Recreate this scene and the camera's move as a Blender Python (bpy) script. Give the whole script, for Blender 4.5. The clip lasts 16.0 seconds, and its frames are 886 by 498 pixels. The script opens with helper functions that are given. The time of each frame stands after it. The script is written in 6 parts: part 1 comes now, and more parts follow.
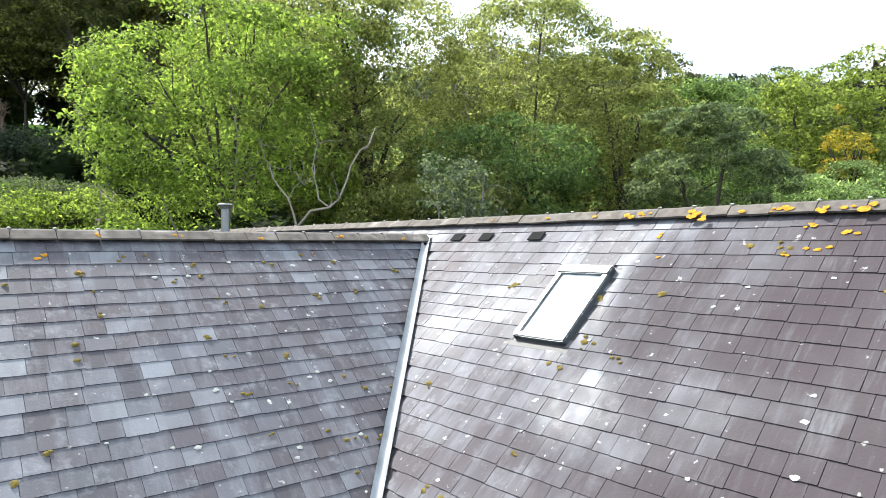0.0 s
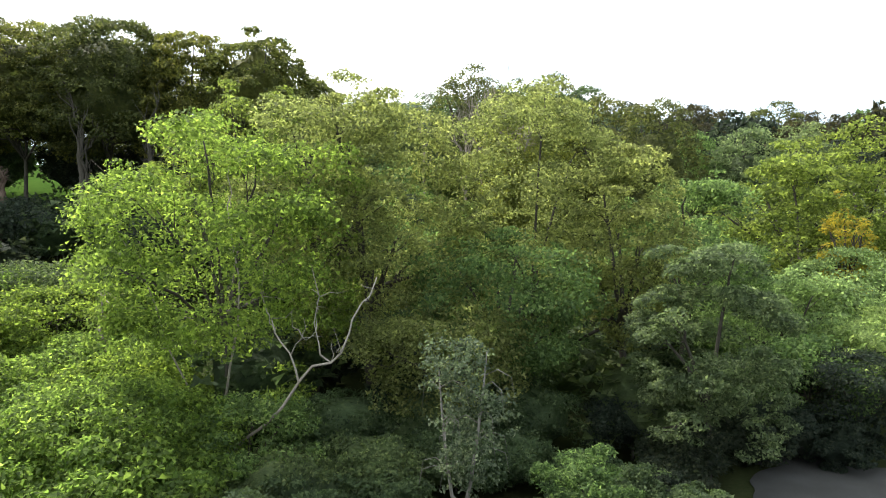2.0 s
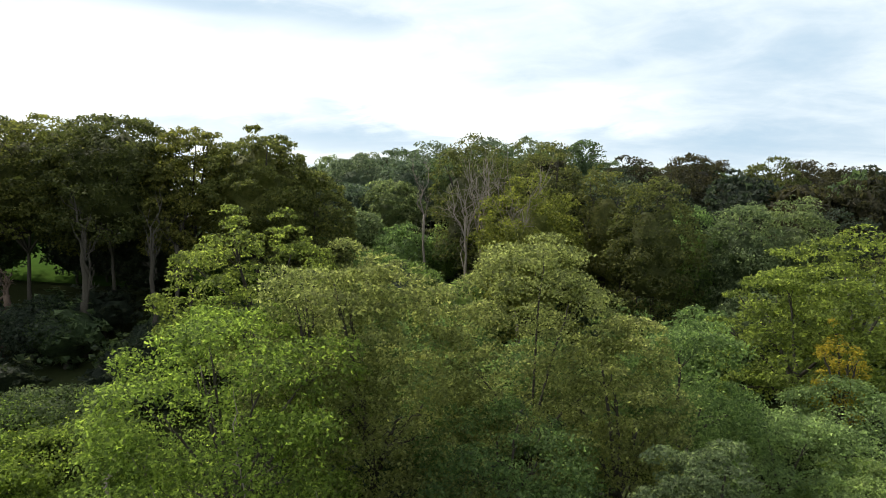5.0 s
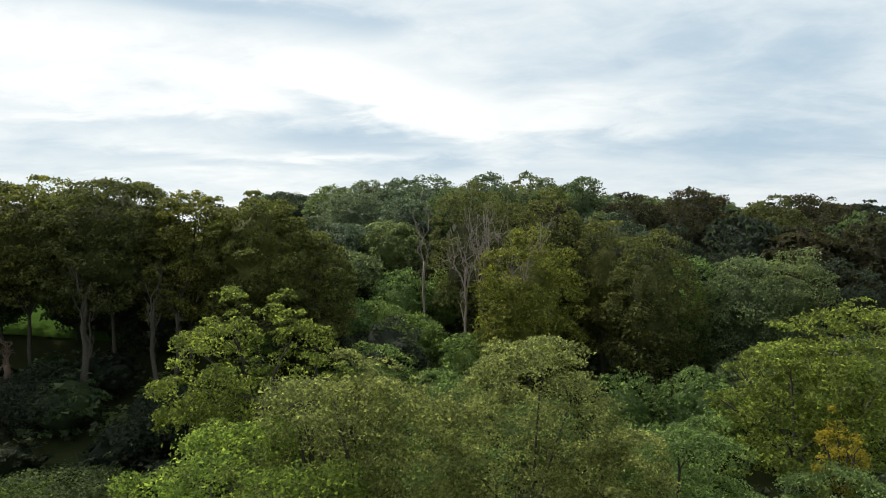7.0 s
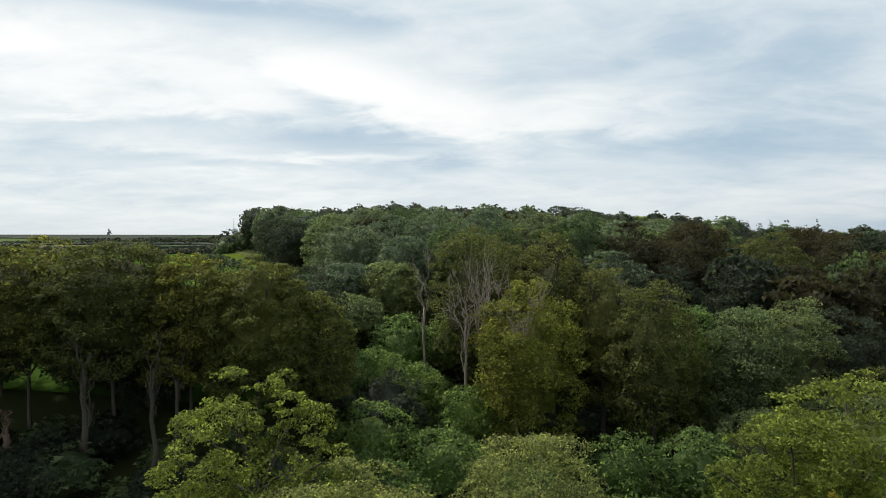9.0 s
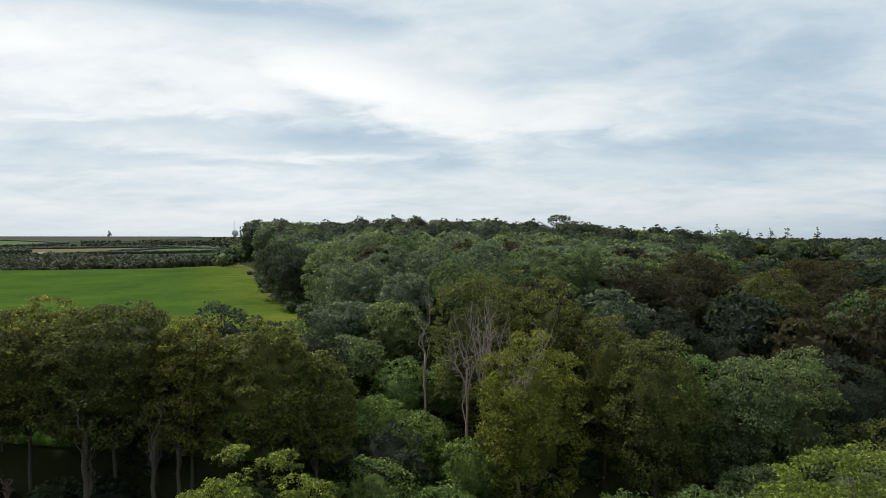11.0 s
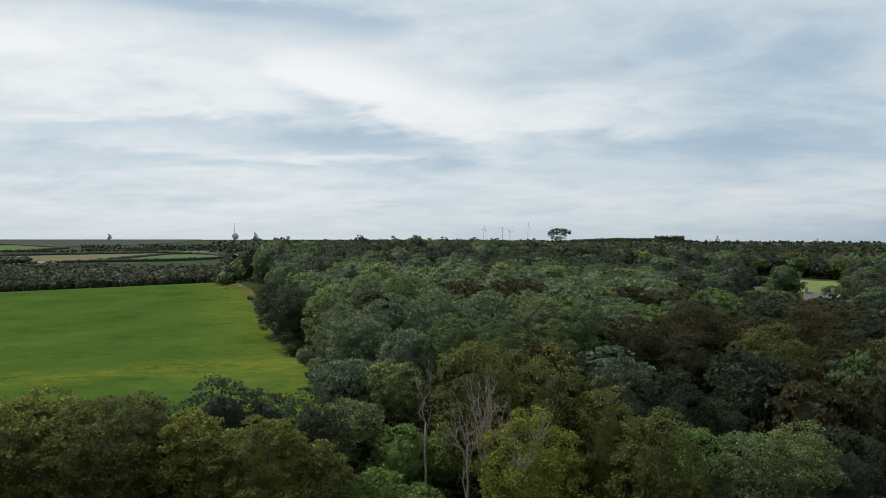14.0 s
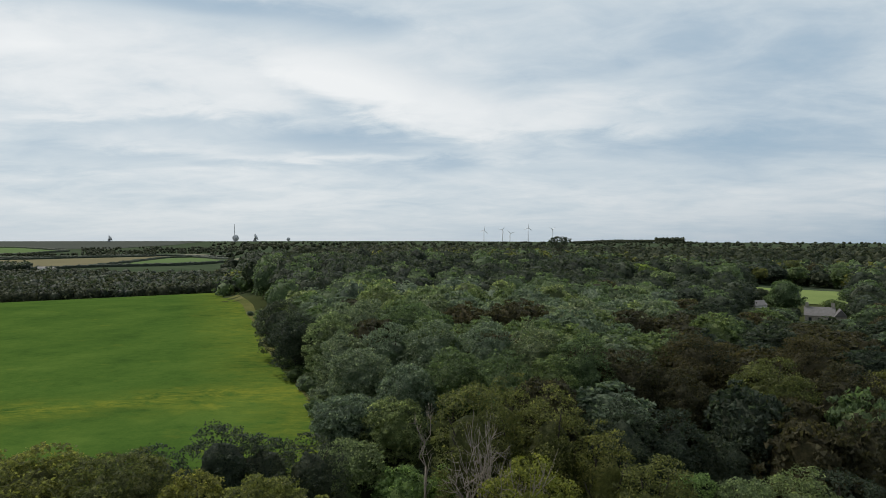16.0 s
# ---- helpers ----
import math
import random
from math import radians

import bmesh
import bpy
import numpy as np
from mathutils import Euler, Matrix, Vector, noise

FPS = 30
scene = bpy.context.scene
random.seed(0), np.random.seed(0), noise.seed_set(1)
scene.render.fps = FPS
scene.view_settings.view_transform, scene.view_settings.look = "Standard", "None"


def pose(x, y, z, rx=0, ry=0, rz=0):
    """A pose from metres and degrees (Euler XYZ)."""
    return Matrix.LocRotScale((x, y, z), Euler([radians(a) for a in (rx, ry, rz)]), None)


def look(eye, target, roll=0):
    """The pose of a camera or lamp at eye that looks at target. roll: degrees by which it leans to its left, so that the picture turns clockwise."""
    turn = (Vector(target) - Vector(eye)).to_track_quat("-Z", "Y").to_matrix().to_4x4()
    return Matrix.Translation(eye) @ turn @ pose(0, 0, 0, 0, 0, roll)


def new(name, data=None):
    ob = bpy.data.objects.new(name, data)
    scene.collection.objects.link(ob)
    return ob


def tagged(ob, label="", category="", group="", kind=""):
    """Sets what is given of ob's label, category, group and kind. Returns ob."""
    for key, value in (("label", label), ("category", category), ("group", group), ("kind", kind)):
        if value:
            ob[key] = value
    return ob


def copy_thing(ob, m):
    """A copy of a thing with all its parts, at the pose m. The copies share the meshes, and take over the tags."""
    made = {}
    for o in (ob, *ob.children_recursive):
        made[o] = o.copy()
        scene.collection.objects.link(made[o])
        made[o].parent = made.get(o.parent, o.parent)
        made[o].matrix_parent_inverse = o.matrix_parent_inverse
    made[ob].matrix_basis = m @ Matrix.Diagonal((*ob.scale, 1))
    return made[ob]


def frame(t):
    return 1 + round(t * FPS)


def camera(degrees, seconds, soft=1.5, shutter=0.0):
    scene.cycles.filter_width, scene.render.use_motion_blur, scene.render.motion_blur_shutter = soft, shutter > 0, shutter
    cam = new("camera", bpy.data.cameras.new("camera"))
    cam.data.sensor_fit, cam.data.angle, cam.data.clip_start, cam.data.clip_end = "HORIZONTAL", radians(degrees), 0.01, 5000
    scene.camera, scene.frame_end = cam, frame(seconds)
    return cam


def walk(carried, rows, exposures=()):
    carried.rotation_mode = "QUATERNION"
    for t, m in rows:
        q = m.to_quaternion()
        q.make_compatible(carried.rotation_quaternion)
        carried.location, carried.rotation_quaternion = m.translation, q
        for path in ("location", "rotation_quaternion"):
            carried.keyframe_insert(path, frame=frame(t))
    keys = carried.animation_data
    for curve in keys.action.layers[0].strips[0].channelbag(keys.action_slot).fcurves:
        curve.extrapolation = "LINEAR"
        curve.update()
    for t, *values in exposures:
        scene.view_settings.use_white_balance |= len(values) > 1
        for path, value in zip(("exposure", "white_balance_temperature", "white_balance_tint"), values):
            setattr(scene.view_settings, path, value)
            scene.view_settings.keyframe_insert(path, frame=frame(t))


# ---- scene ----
cam = camera(67.0, 16.0, soft=0.8)
# seconds, x, y, z, yaw, pitch, roll: a drone that climbs straight up at 4 m/s
ROWS = [
    (0.0, 0.21, 0.10, 6.0, 0.09, -0.34, 0.01),
    (0.5, 0.17, 0.04, 8.0, 0.07, -0.35, 0.02),
    (1.0, 0.14, 0.04, 10.0, 0.05, -0.38, 0.01),
    (1.5, 0.11, 0.05, 12.0, 0.04, -0.46, 0.0),
    (2.0, 0.10, 0.08, 14.0, 0.03, -0.54, 0.0),
    (2.5, 0.09, 0.08, 16.0, 0.03, -0.59, 0.0),
    (3.0, 0.07, -0.02, 18.0, 0.02, -0.63, 0.02),
    (3.5, 0.05, -0.29, 20.0, -0.03, -0.61, 0.05),
    (4.0, 0.0, -0.56, 22.0, -0.07, -0.63, 0.05),
    (5.2, 0.0, -0.66, 26.8, -0.07, -0.56, 0.03),
    (6.5, 0.0, -0.67, 32.0, -0.07, -0.50, 0.0),
    (7.5, 0.0, -0.62, 36.0, -0.05, -0.48, -0.06),
    (8.5, 0.01, -0.50, 40.0, -0.04, -0.47, -0.07),
    (9.0, 0.0, -0.45, 42.0, -0.04, -0.47, -0.06),
    (10.2, -0.09, -0.35, 46.8, -0.03, -0.48, -0.05),
    (11.5, -0.19, -0.24, 52.0, -0.02, -0.48, -0.03),
    (12.5, -0.22, -0.14, 56.0, -0.02, -0.47, -0.02),
    (13.5, -0.21, -0.07, 60.0, -0.02, -0.47, 0.0),
    (14.5, -0.18, 0.02, 64.0, 0.0, -0.47, 0.03),
    (15.5, -0.15, 0.05, 68.0, 0.01, -0.48, 0.06),
    (16.0, -0.15, 0.05, 69.55, 0.01, -0.49, 0.07),
]
EXPOSURES = [(0.0, 1.4, 6300, 10), (0.5, 1.4, 6300, 10), (1.0, 1.32, 6300, 10), (1.5, 1.3, 6350, 10), (2.0, 1.25, 6450, 10), (2.5, 1.15, 6650, 10), (3.5, 0.69, 6700, 10), (4.5, 0.49, 6700, 10), (7.0, 0.15, 6750, 10),
             (9.0, 0.04, 6700, 10), (12.0, -0.06, 6550, 10), (16.0, -0.22, 6500, 10)]
walk(cam, [(t, pose(x, y, z, 90 + pitch, roll, yaw)) for t, x, y, z, yaw, pitch, roll in ROWS], EXPOSURES)

# ---- world, sun ----
world = bpy.data.worlds.new("overcast_sky")
scene.world = world
world.use_nodes = True
wn, wl = world.node_tree.nodes, world.node_tree.links
wn.clear()


def wnode(kind, **values):
    n = wn.new(kind)
    for key, value in values.items():
        n.inputs[key].default_value = value
    return n


def wmath(op, a, b=None, clamp=False):
    n = wn.new("ShaderNodeMath")
    n.operation, n.use_clamp = op, clamp
    for i, v in enumerate((a, b)):
        if v is None:
            continue
        if isinstance(v, (int, float)):
            n.inputs[i].default_value = v
        else:
            wl.new(v, n.inputs[i])
    return n.outputs[0]


SUN_ELEVATION, SUN_AZIMUTH = radians(52), radians(-50)  # azimuth from +y towards +x
sky = wn.new("ShaderNodeTexSky")
sky.sky_type, sky.sun_disc = "NISHITA", False
sky.sun_elevation, sky.sun_rotation = SUN_ELEVATION, SUN_AZIMUTH
coord = wn.new("ShaderNodeTexCoord")
split = wn.new("ShaderNodeSeparateXYZ")
wl.new(coord.outputs["Generated"], split.inputs[0])
up = wmath("MAXIMUM", split.outputs["Z"], 0.0)
lift = wmath("ADD", up, 0.16)
flat = wn.new("ShaderNodeCombineXYZ")
wl.new(wmath("DIVIDE", split.outputs["X"], lift), flat.inputs["X"])
wl.new(wmath("DIVIDE", split.outputs["Y"], lift), flat.inputs["Y"])


def cloud_noise(scale, stretch, shift, detail, rough, warp=0.0):
    m = wn.new("ShaderNodeMapping")
    m.inputs["Rotation"].default_value = (0, 0, 0.3)
    m.inputs["Scale"].default_value, m.inputs["Location"].default_value = stretch, shift
    wl.new(flat.outputs[0], m.inputs["Vector"])
    n = wnode("ShaderNodeTexNoise", Scale=scale, Detail=detail, Roughness=rough, Distortion=warp)
    wl.new(m.outputs[0], n.inputs["Vector"])
    return n.outputs["Fac"]


broad = cloud_noise(0.5, (0.8, 1.0, 1.0), (3.1, 1.7, 0.0), 3.0, 0.5, 0.3)
streak = cloud_noise(1.3, (0.8, 1.2, 1.0), (0.6, 4.3, 2.0), 5.0, 0.55, 0.6)
fine = cloud_noise(3.6, (0.95, 1.15, 1.0), (7.7, 2.2, 5.0), 6.0, 0.6, 0.4)
total = wmath("ADD", wmath("ADD", wmath("MULTIPLY", broad, 0.6), wmath("MULTIPLY", streak, 0.55)), wmath("MULTIPLY", fine, 0.36))
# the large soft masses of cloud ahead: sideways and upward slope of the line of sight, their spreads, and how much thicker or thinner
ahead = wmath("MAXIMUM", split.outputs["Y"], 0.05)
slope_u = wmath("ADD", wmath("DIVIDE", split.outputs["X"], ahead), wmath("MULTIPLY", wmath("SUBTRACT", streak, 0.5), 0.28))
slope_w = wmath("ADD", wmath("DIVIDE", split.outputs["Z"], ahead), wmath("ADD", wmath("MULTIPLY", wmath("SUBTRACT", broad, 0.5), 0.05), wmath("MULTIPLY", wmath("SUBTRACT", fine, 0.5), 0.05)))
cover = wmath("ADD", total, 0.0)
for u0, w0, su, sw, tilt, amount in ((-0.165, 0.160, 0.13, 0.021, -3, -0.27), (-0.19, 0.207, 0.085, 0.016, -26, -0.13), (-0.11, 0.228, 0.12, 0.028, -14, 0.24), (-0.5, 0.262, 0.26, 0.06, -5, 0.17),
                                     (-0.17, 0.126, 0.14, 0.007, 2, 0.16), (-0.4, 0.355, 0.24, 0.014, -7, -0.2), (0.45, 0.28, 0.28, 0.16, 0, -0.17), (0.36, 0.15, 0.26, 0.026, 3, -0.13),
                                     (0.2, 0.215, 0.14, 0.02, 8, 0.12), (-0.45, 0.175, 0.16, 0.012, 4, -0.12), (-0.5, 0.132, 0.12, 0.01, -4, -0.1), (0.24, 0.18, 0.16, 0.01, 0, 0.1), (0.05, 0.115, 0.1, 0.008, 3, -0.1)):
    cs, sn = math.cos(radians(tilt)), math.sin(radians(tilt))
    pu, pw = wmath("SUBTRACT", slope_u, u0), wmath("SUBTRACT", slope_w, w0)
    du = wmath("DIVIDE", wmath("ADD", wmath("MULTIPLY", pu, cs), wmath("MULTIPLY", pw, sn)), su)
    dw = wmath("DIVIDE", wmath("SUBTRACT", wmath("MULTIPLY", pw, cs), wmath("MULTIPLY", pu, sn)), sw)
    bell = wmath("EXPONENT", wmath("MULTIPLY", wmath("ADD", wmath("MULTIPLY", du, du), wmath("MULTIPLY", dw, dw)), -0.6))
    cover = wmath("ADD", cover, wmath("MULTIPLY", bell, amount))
side = wn.new("ShaderNodeVectorMath")
side.operation = "DOT_PRODUCT"
side.inputs[1].default_value = (math.sin(SUN_AZIMUTH) * math.cos(SUN_ELEVATION), math.cos(SUN_AZIMUTH) * math.cos(SUN_ELEVATION), math.sin(SUN_ELEVATION))
wl.new(coord.outputs["Generated"], side.inputs[0])
near_sun = wmath("POWER", wmath("MAXIMUM", side.outputs["Value"], 0.0), 4.0)
cover = wmath("ADD", cover, wmath("MULTIPLY", near_sun, 0.2))
ramp = wn.new("ShaderNodeValToRGB")
for position, colour in ((0.36, (0.35, 0.51, 0.66, 1)), (0.55, (0.51, 0.635, 0.745, 1)), (0.70, (0.69, 0.785, 0.85, 1)), (0.86, (0.90, 0.945, 0.965, 1)), (1.05, (1.04, 1.06, 1.06, 1))):
    e = ramp.color_ramp.elements.new(position / 1.5)
    e.color = colour
ramp.color_ramp.elements.remove(ramp.color_ramp.elements[0])
ramp.color_ramp.elements.remove(ramp.color_ramp.elements[-1])
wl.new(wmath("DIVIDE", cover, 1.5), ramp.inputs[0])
# pale haze along the horizon
haze = wmath("POWER", wmath("SUBTRACT", 1.0, up, True), 14.0)
hazed = wn.new("ShaderNodeMix")
hazed.data_type = "RGBA"
wl.new(wmath("MULTIPLY", haze, 0.75), hazed.inputs["Factor"])
wl.new(ramp.outputs[0], hazed.inputs["A"])
haze_tone = wn.new("ShaderNodeMix")
haze_tone.data_type = "RGBA"
wl.new(wmath("MULTIPLY", wmath("ADD", slope_u, 0.1), 1.4, True), haze_tone.inputs["Factor"])
haze_tone.inputs["A"].default_value, haze_tone.inputs["B"].default_value = (0.65, 0.735, 0.80, 1), (0.35, 0.46, 0.57, 1)
wl.new(haze_tone.outputs["Result"], hazed.inputs["B"])
back_sky = wnode("ShaderNodeBackground", Strength=0.06)
wl.new(sky.outputs[0], back_sky.inputs["Color"])
back_cloud = wnode("ShaderNodeBackground", Strength=1.05)
wl.new(hazed.outputs["Result"], back_cloud.inputs["Color"])
both = wnode("ShaderNodeMixShader", Fac=0.9)
wl.new(back_sky.outputs[0], both.inputs[1])
wl.new(back_cloud.outputs[0], both.inputs[2])
wout = wn.new("ShaderNodeOutputWorld")
wl.new(both.outputs[0], wout.inputs["Surface"])

sun = new("sun", bpy.data.lights.new("sun", "SUN"))
sun.data.energy, sun.data.angle, sun.data.color = 4.0, radians(6), (1.0, 0.95, 0.86)
far = 300.0
sun.matrix_world = look((far * math.sin(SUN_AZIMUTH) * math.cos(SUN_ELEVATION), far * math.cos(SUN_AZIMUTH) * math.cos(SUN_ELEVATION), far * math.sin(SUN_ELEVATION)), (0, 0, 0))


# ---- materials ----
class Shader:
    """A small wrapper to wire one node material."""

    def __init__(self, name):
        self.mat = bpy.data.materials.new(name)
        self.mat.use_nodes = True
        self.n, self.l = self.mat.node_tree.nodes, self.mat.node_tree.links
        self.bsdf = self.n["Principled BSDF"]
        self.out = self.n["Material Output"]
        self.obj = self.n.new("ShaderNodeTexCoord").outputs["Object"]
        self.geo = self.n.new("ShaderNodeNewGeometry")
        self.info = self.n.new("ShaderNodeObjectInfo")

    def noise(self, scale, detail=4.0, rough=0.55, vector=None, stretch=None, distortion=0.0):
        vector = vector or self.geo.outputs["Position"]
        if stretch:
            m = self.n.new("ShaderNodeMapping")
            m.inputs["Scale"].default_value = stretch
            self.l.new(vector, m.inputs["Vector"])
            vector = m.outputs[0]
        t = self.n.new("ShaderNodeTexNoise")
        t.inputs["Scale"].default_value, t.inputs["Detail"].default_value = scale, detail
        t.inputs["Roughness"].default_value, t.inputs["Distortion"].default_value = rough, distortion
        self.l.new(vector, t.inputs["Vector"])
        return t.outputs["Fac"]

    def ramp(self, fac, stops):
        r = self.n.new("ShaderNodeValToRGB")
        els = r.color_ramp.elements
        while len(els) < len(stops):
            els.new(0.5)
        for e, (p, c) in zip(els, stops):
            e.position, e.color = p, (*c, 1) if len(c) == 3 else c
        self.l.new(fac, r.inputs[0])
        return r.outputs[0]

    def mix(self, fac, a, b, blend="MIX"):
        m = self.n.new("ShaderNodeMix")
        m.data_type, m.blend_type = "RGBA", blend
        for value, key in ((fac, "Factor"), (a, "A"), (b, "B")):
            socket = m.inputs[key] if key == "Factor" else [s for s in m.inputs if s.name == key and s.type == "RGBA"][0]
            if isinstance(value, (int, float)):
                socket.default_value = value
            elif isinstance(value, tuple):
                socket.default_value = (*value, 1)
            else:
                self.l.new(value, socket)
        return [s for s in m.outputs if s.type == "RGBA"][0]

    def math(self, op, a, b=0.0, clamp=False):
        m = self.n.new("ShaderNodeMath")
        m.operation, m.use_clamp = op, clamp
        for i, v in enumerate((a, b)):
            if isinstance(v, (int, float)):
                m.inputs[i].default_value = v
            else:
                self.l.new(v, m.inputs[i])
        return m.outputs[0]

    def finish(self, colour, rough=0.8, bump=None, strength=0.3, distance=0.05, metal=0.0, spec=0.5):
        if isinstance(colour, tuple):
            self.bsdf.inputs["Base Color"].default_value = (*colour, 1)
        else:
            self.l.new(colour, self.bsdf.inputs["Base Color"])
        if isinstance(rough, (int, float)):
            self.bsdf.inputs["Roughness"].default_value = rough
        else:
            self.l.new(rough, self.bsdf.inputs["Roughness"])
        self.bsdf.inputs["Metallic"].default_value = metal
        self.bsdf.inputs["Specular IOR Level"].default_value = spec
        if bump is not None:
            b = self.n.new("ShaderNodeBump")
            b.inputs["Strength"].default_value, b.inputs["Distance"].default_value = strength, distance
            self.l.new(bump, b.inputs["Height"])
            self.l.new(b.outputs[0], self.bsdf.inputs["Normal"])
        return self.mat


def leaf_material(name, dark, light, tip, through_light=0.45, sheen=0.2):
    s = Shader(name)
    island = s.geo.outputs["Random Per Island"]
    patch = s.noise(0.5, 5.0, 0.65)
    fine_leaf = s.noise(2.2, 6.0, 0.75)
    island = s.math("ADD", s.math("MULTIPLY", island, 0.75), s.math("MULTIPLY", s.math("SUBTRACT", fine_leaf, 0.4), 1.3), True)
    base = s.ramp(island, ((0.0, dark), (0.6, light), (1.0, tip)))
    tone = s.ramp(patch, ((0.3, (0.5, 0.54, 0.52)), (0.7, (1.35, 1.3, 1.18))))
    colour = s.mix(1.0, base, tone, "MULTIPLY")
    tree_tone = s.ramp(s.info.outputs["Random"], ((0.0, (0.85, 0.88, 0.9)), (0.5, (1.0, 1.0, 1.0)), (1.0, (1.14, 1.06, 0.9))))
    colour = s.mix(1.0, colour, tree_tone, "MULTIPLY")
    s.finish(colour, 0.6, fine_leaf, 0.9, 0.5, spec=sheen)
    tl = s.n.new("ShaderNodeBsdfTranslucent")
    s.l.new(s.mix(1.0, colour, (1.3, 1.36, 0.95), "MULTIPLY"), tl.inputs["Color"])
    m = s.n.new("ShaderNodeMixShader")
    m.inputs[0].default_value = through_light
    s.l.new(s.bsdf.outputs[0], m.inputs[1])
    s.l.new(tl.outputs[0], m.inputs[2])
    s.l.new(m.outputs[0], s.out.inputs["Surface"])
    return s.mat


LEAF = {
    "bright": leaf_material("bright_green_leaves", (0.06395, 0.09981, 0.0289), (0.1777, 0.2673, 0.06897), (0.3697, 0.4831, 0.1224), 0.64),
    "lime": leaf_material("yellow_green_leaves", (0.0711, 0.1003, 0.03266), (0.1787, 0.2403, 0.07308), (0.3443, 0.4223, 0.126), 0.64),
    # olive leaves brightened for the near trees, light put into the colour
    "olive_lit": leaf_material("lit_olive_leaves", (0.1026, 0.1194, 0.05029), (0.2591, 0.2876, 0.1165), (0.474, 0.4898, 0.213), 0.64),
    # blue raised in green, ash, dark, olive and brown to paint distance haze
    "green": leaf_material("mid_green_leaves", (0.04018, 0.06393, 0.03271), (0.09766, 0.146, 0.07193), (0.1959, 0.2553, 0.1271)),
    "blue": leaf_material("grey_green_leaves", (0.05579, 0.07923, 0.059), (0.1311, 0.1796, 0.128), (0.2669, 0.315, 0.2395)),
    "ash": leaf_material("soft_grey_green_leaves", (0.06609, 0.08956, 0.05078), (0.1528, 0.2054, 0.1143), (0.2987, 0.3589, 0.2048), 0.58),
    "leaf": leaf_material("fresh_green_leaves", (0.05949, 0.1008, 0.03997), (0.1503, 0.2356, 0.09254), (0.3116, 0.4178, 0.1693), 0.58),
    "pale": leaf_material("pale_grey_green_leaves", (0.1215, 0.1688, 0.0783), (0.2565, 0.351, 0.1553), (0.432, 0.54, 0.2497), 0.6),
    "dark": leaf_material("dark_green_leaves", (0.01678, 0.02639, 0.01978), (0.04193, 0.06039, 0.04395), (0.08815, 0.1052, 0.07594)),
    "olive": leaf_material("olive_leaves", (0.04555, 0.05638, 0.02047), (0.1151, 0.1325, 0.04549), (0.2245, 0.2277, 0.07805), 0.45),
    "brown": leaf_material("bronzed_green_leaves", (0.02158, 0.02295, 0.01396), (0.05208, 0.05141, 0.0291), (0.104, 0.09367, 0.05392)),
    "beech": leaf_material("bronzed_beech_leaves", (0.05712, 0.06878, 0.02383), (0.148, 0.167, 0.05346), (0.2836, 0.2914, 0.09316), 0.5),
    "gold": leaf_material("golden_olive_leaves", (0.0802, 0.09583, 0.02199), (0.1903, 0.2116, 0.04441), (0.3521, 0.3632, 0.07616), 0.45),
    "orange": leaf_material("orange_leaves", (0.22, 0.2, 0.035), (0.4, 0.32, 0.045), (0.54, 0.41, 0.055), 0.55),
    # greyed, bluer leaves: distance haze is mixed into this colour
    "far": leaf_material("hazy_distant_leaves", (0.0182, 0.02577, 0.02082), (0.04162, 0.05439, 0.04336), (0.08343, 0.0943, 0.07305), 0.3, 0.04),
}


def bark_material(name, dark, light, scale=5.0):
    s = Shader(name)
    fine_grain = s.noise(scale * 4, 6.0, stretch=(1, 1, 0.25))
    big = s.noise(scale * 0.4, 3.0)
    colour = s.mix(s.math("MULTIPLY", big, 0.7), s.ramp(fine_grain, ((0.3, dark), (0.7, light))), tuple(0.6 * c for c in light))
    return s.finish(colour, 0.9, fine_grain, 0.6, 0.03, spec=0.2)


BARK = bark_material("grey_brown_bark", (0.03, 0.026, 0.02), (0.095, 0.085, 0.068))
BARK_PALE = bark_material("pale_weathered_bark", (0.16, 0.14, 0.11), (0.36, 0.33, 0.28))
BARK_BIRCH = bark_material("silver_birch_bark", (0.08, 0.07, 0.06), (0.27, 0.255, 0.225), 3.0)
BARK_DEAD = bark_material("bleached_dead_wood", (0.14, 0.12, 0.10), (0.34, 0.30, 0.25))
BARK_RUST = bark_material("reddish_stripped_trunk", (0.06, 0.042, 0.032), (0.14, 0.10, 0.075))


def ground_material():
    s = Shader("woodland_ground")
    litter = s.noise(3.0, 8.0, 0.8)
    wide = s.noise(0.02, 4.0)
    near = s.ramp(litter, ((0.25, (0.016, 0.017, 0.009)), (0.5, (0.03, 0.034, 0.014)), (0.75, (0.05, 0.042, 0.024))))
    farc = s.ramp(wide, ((0.35, (0.035, 0.055, 0.022)), (0.65, (0.06, 0.075, 0.03))))
    sep = s.n.new("ShaderNodeSeparateXYZ")
    s.l.new(s.geo.outputs["Position"], sep.inputs[0])
    scrub = s.ramp(s.noise(0.016, 6.0, 0.7), ((0.3, (0.03, 0.044, 0.026)), (0.55, (0.045, 0.06, 0.036)), (0.75, (0.066, 0.074, 0.05))))
    open_land = s.math("DIVIDE", s.math("SUBTRACT", sep.outputs["Y"], 400.0), 100.0, True)
    return s.finish(s.mix(open_land, s.mix(0.35, near, farc), scrub), 1.0, litter, 0.8, 0.1, spec=0.0)


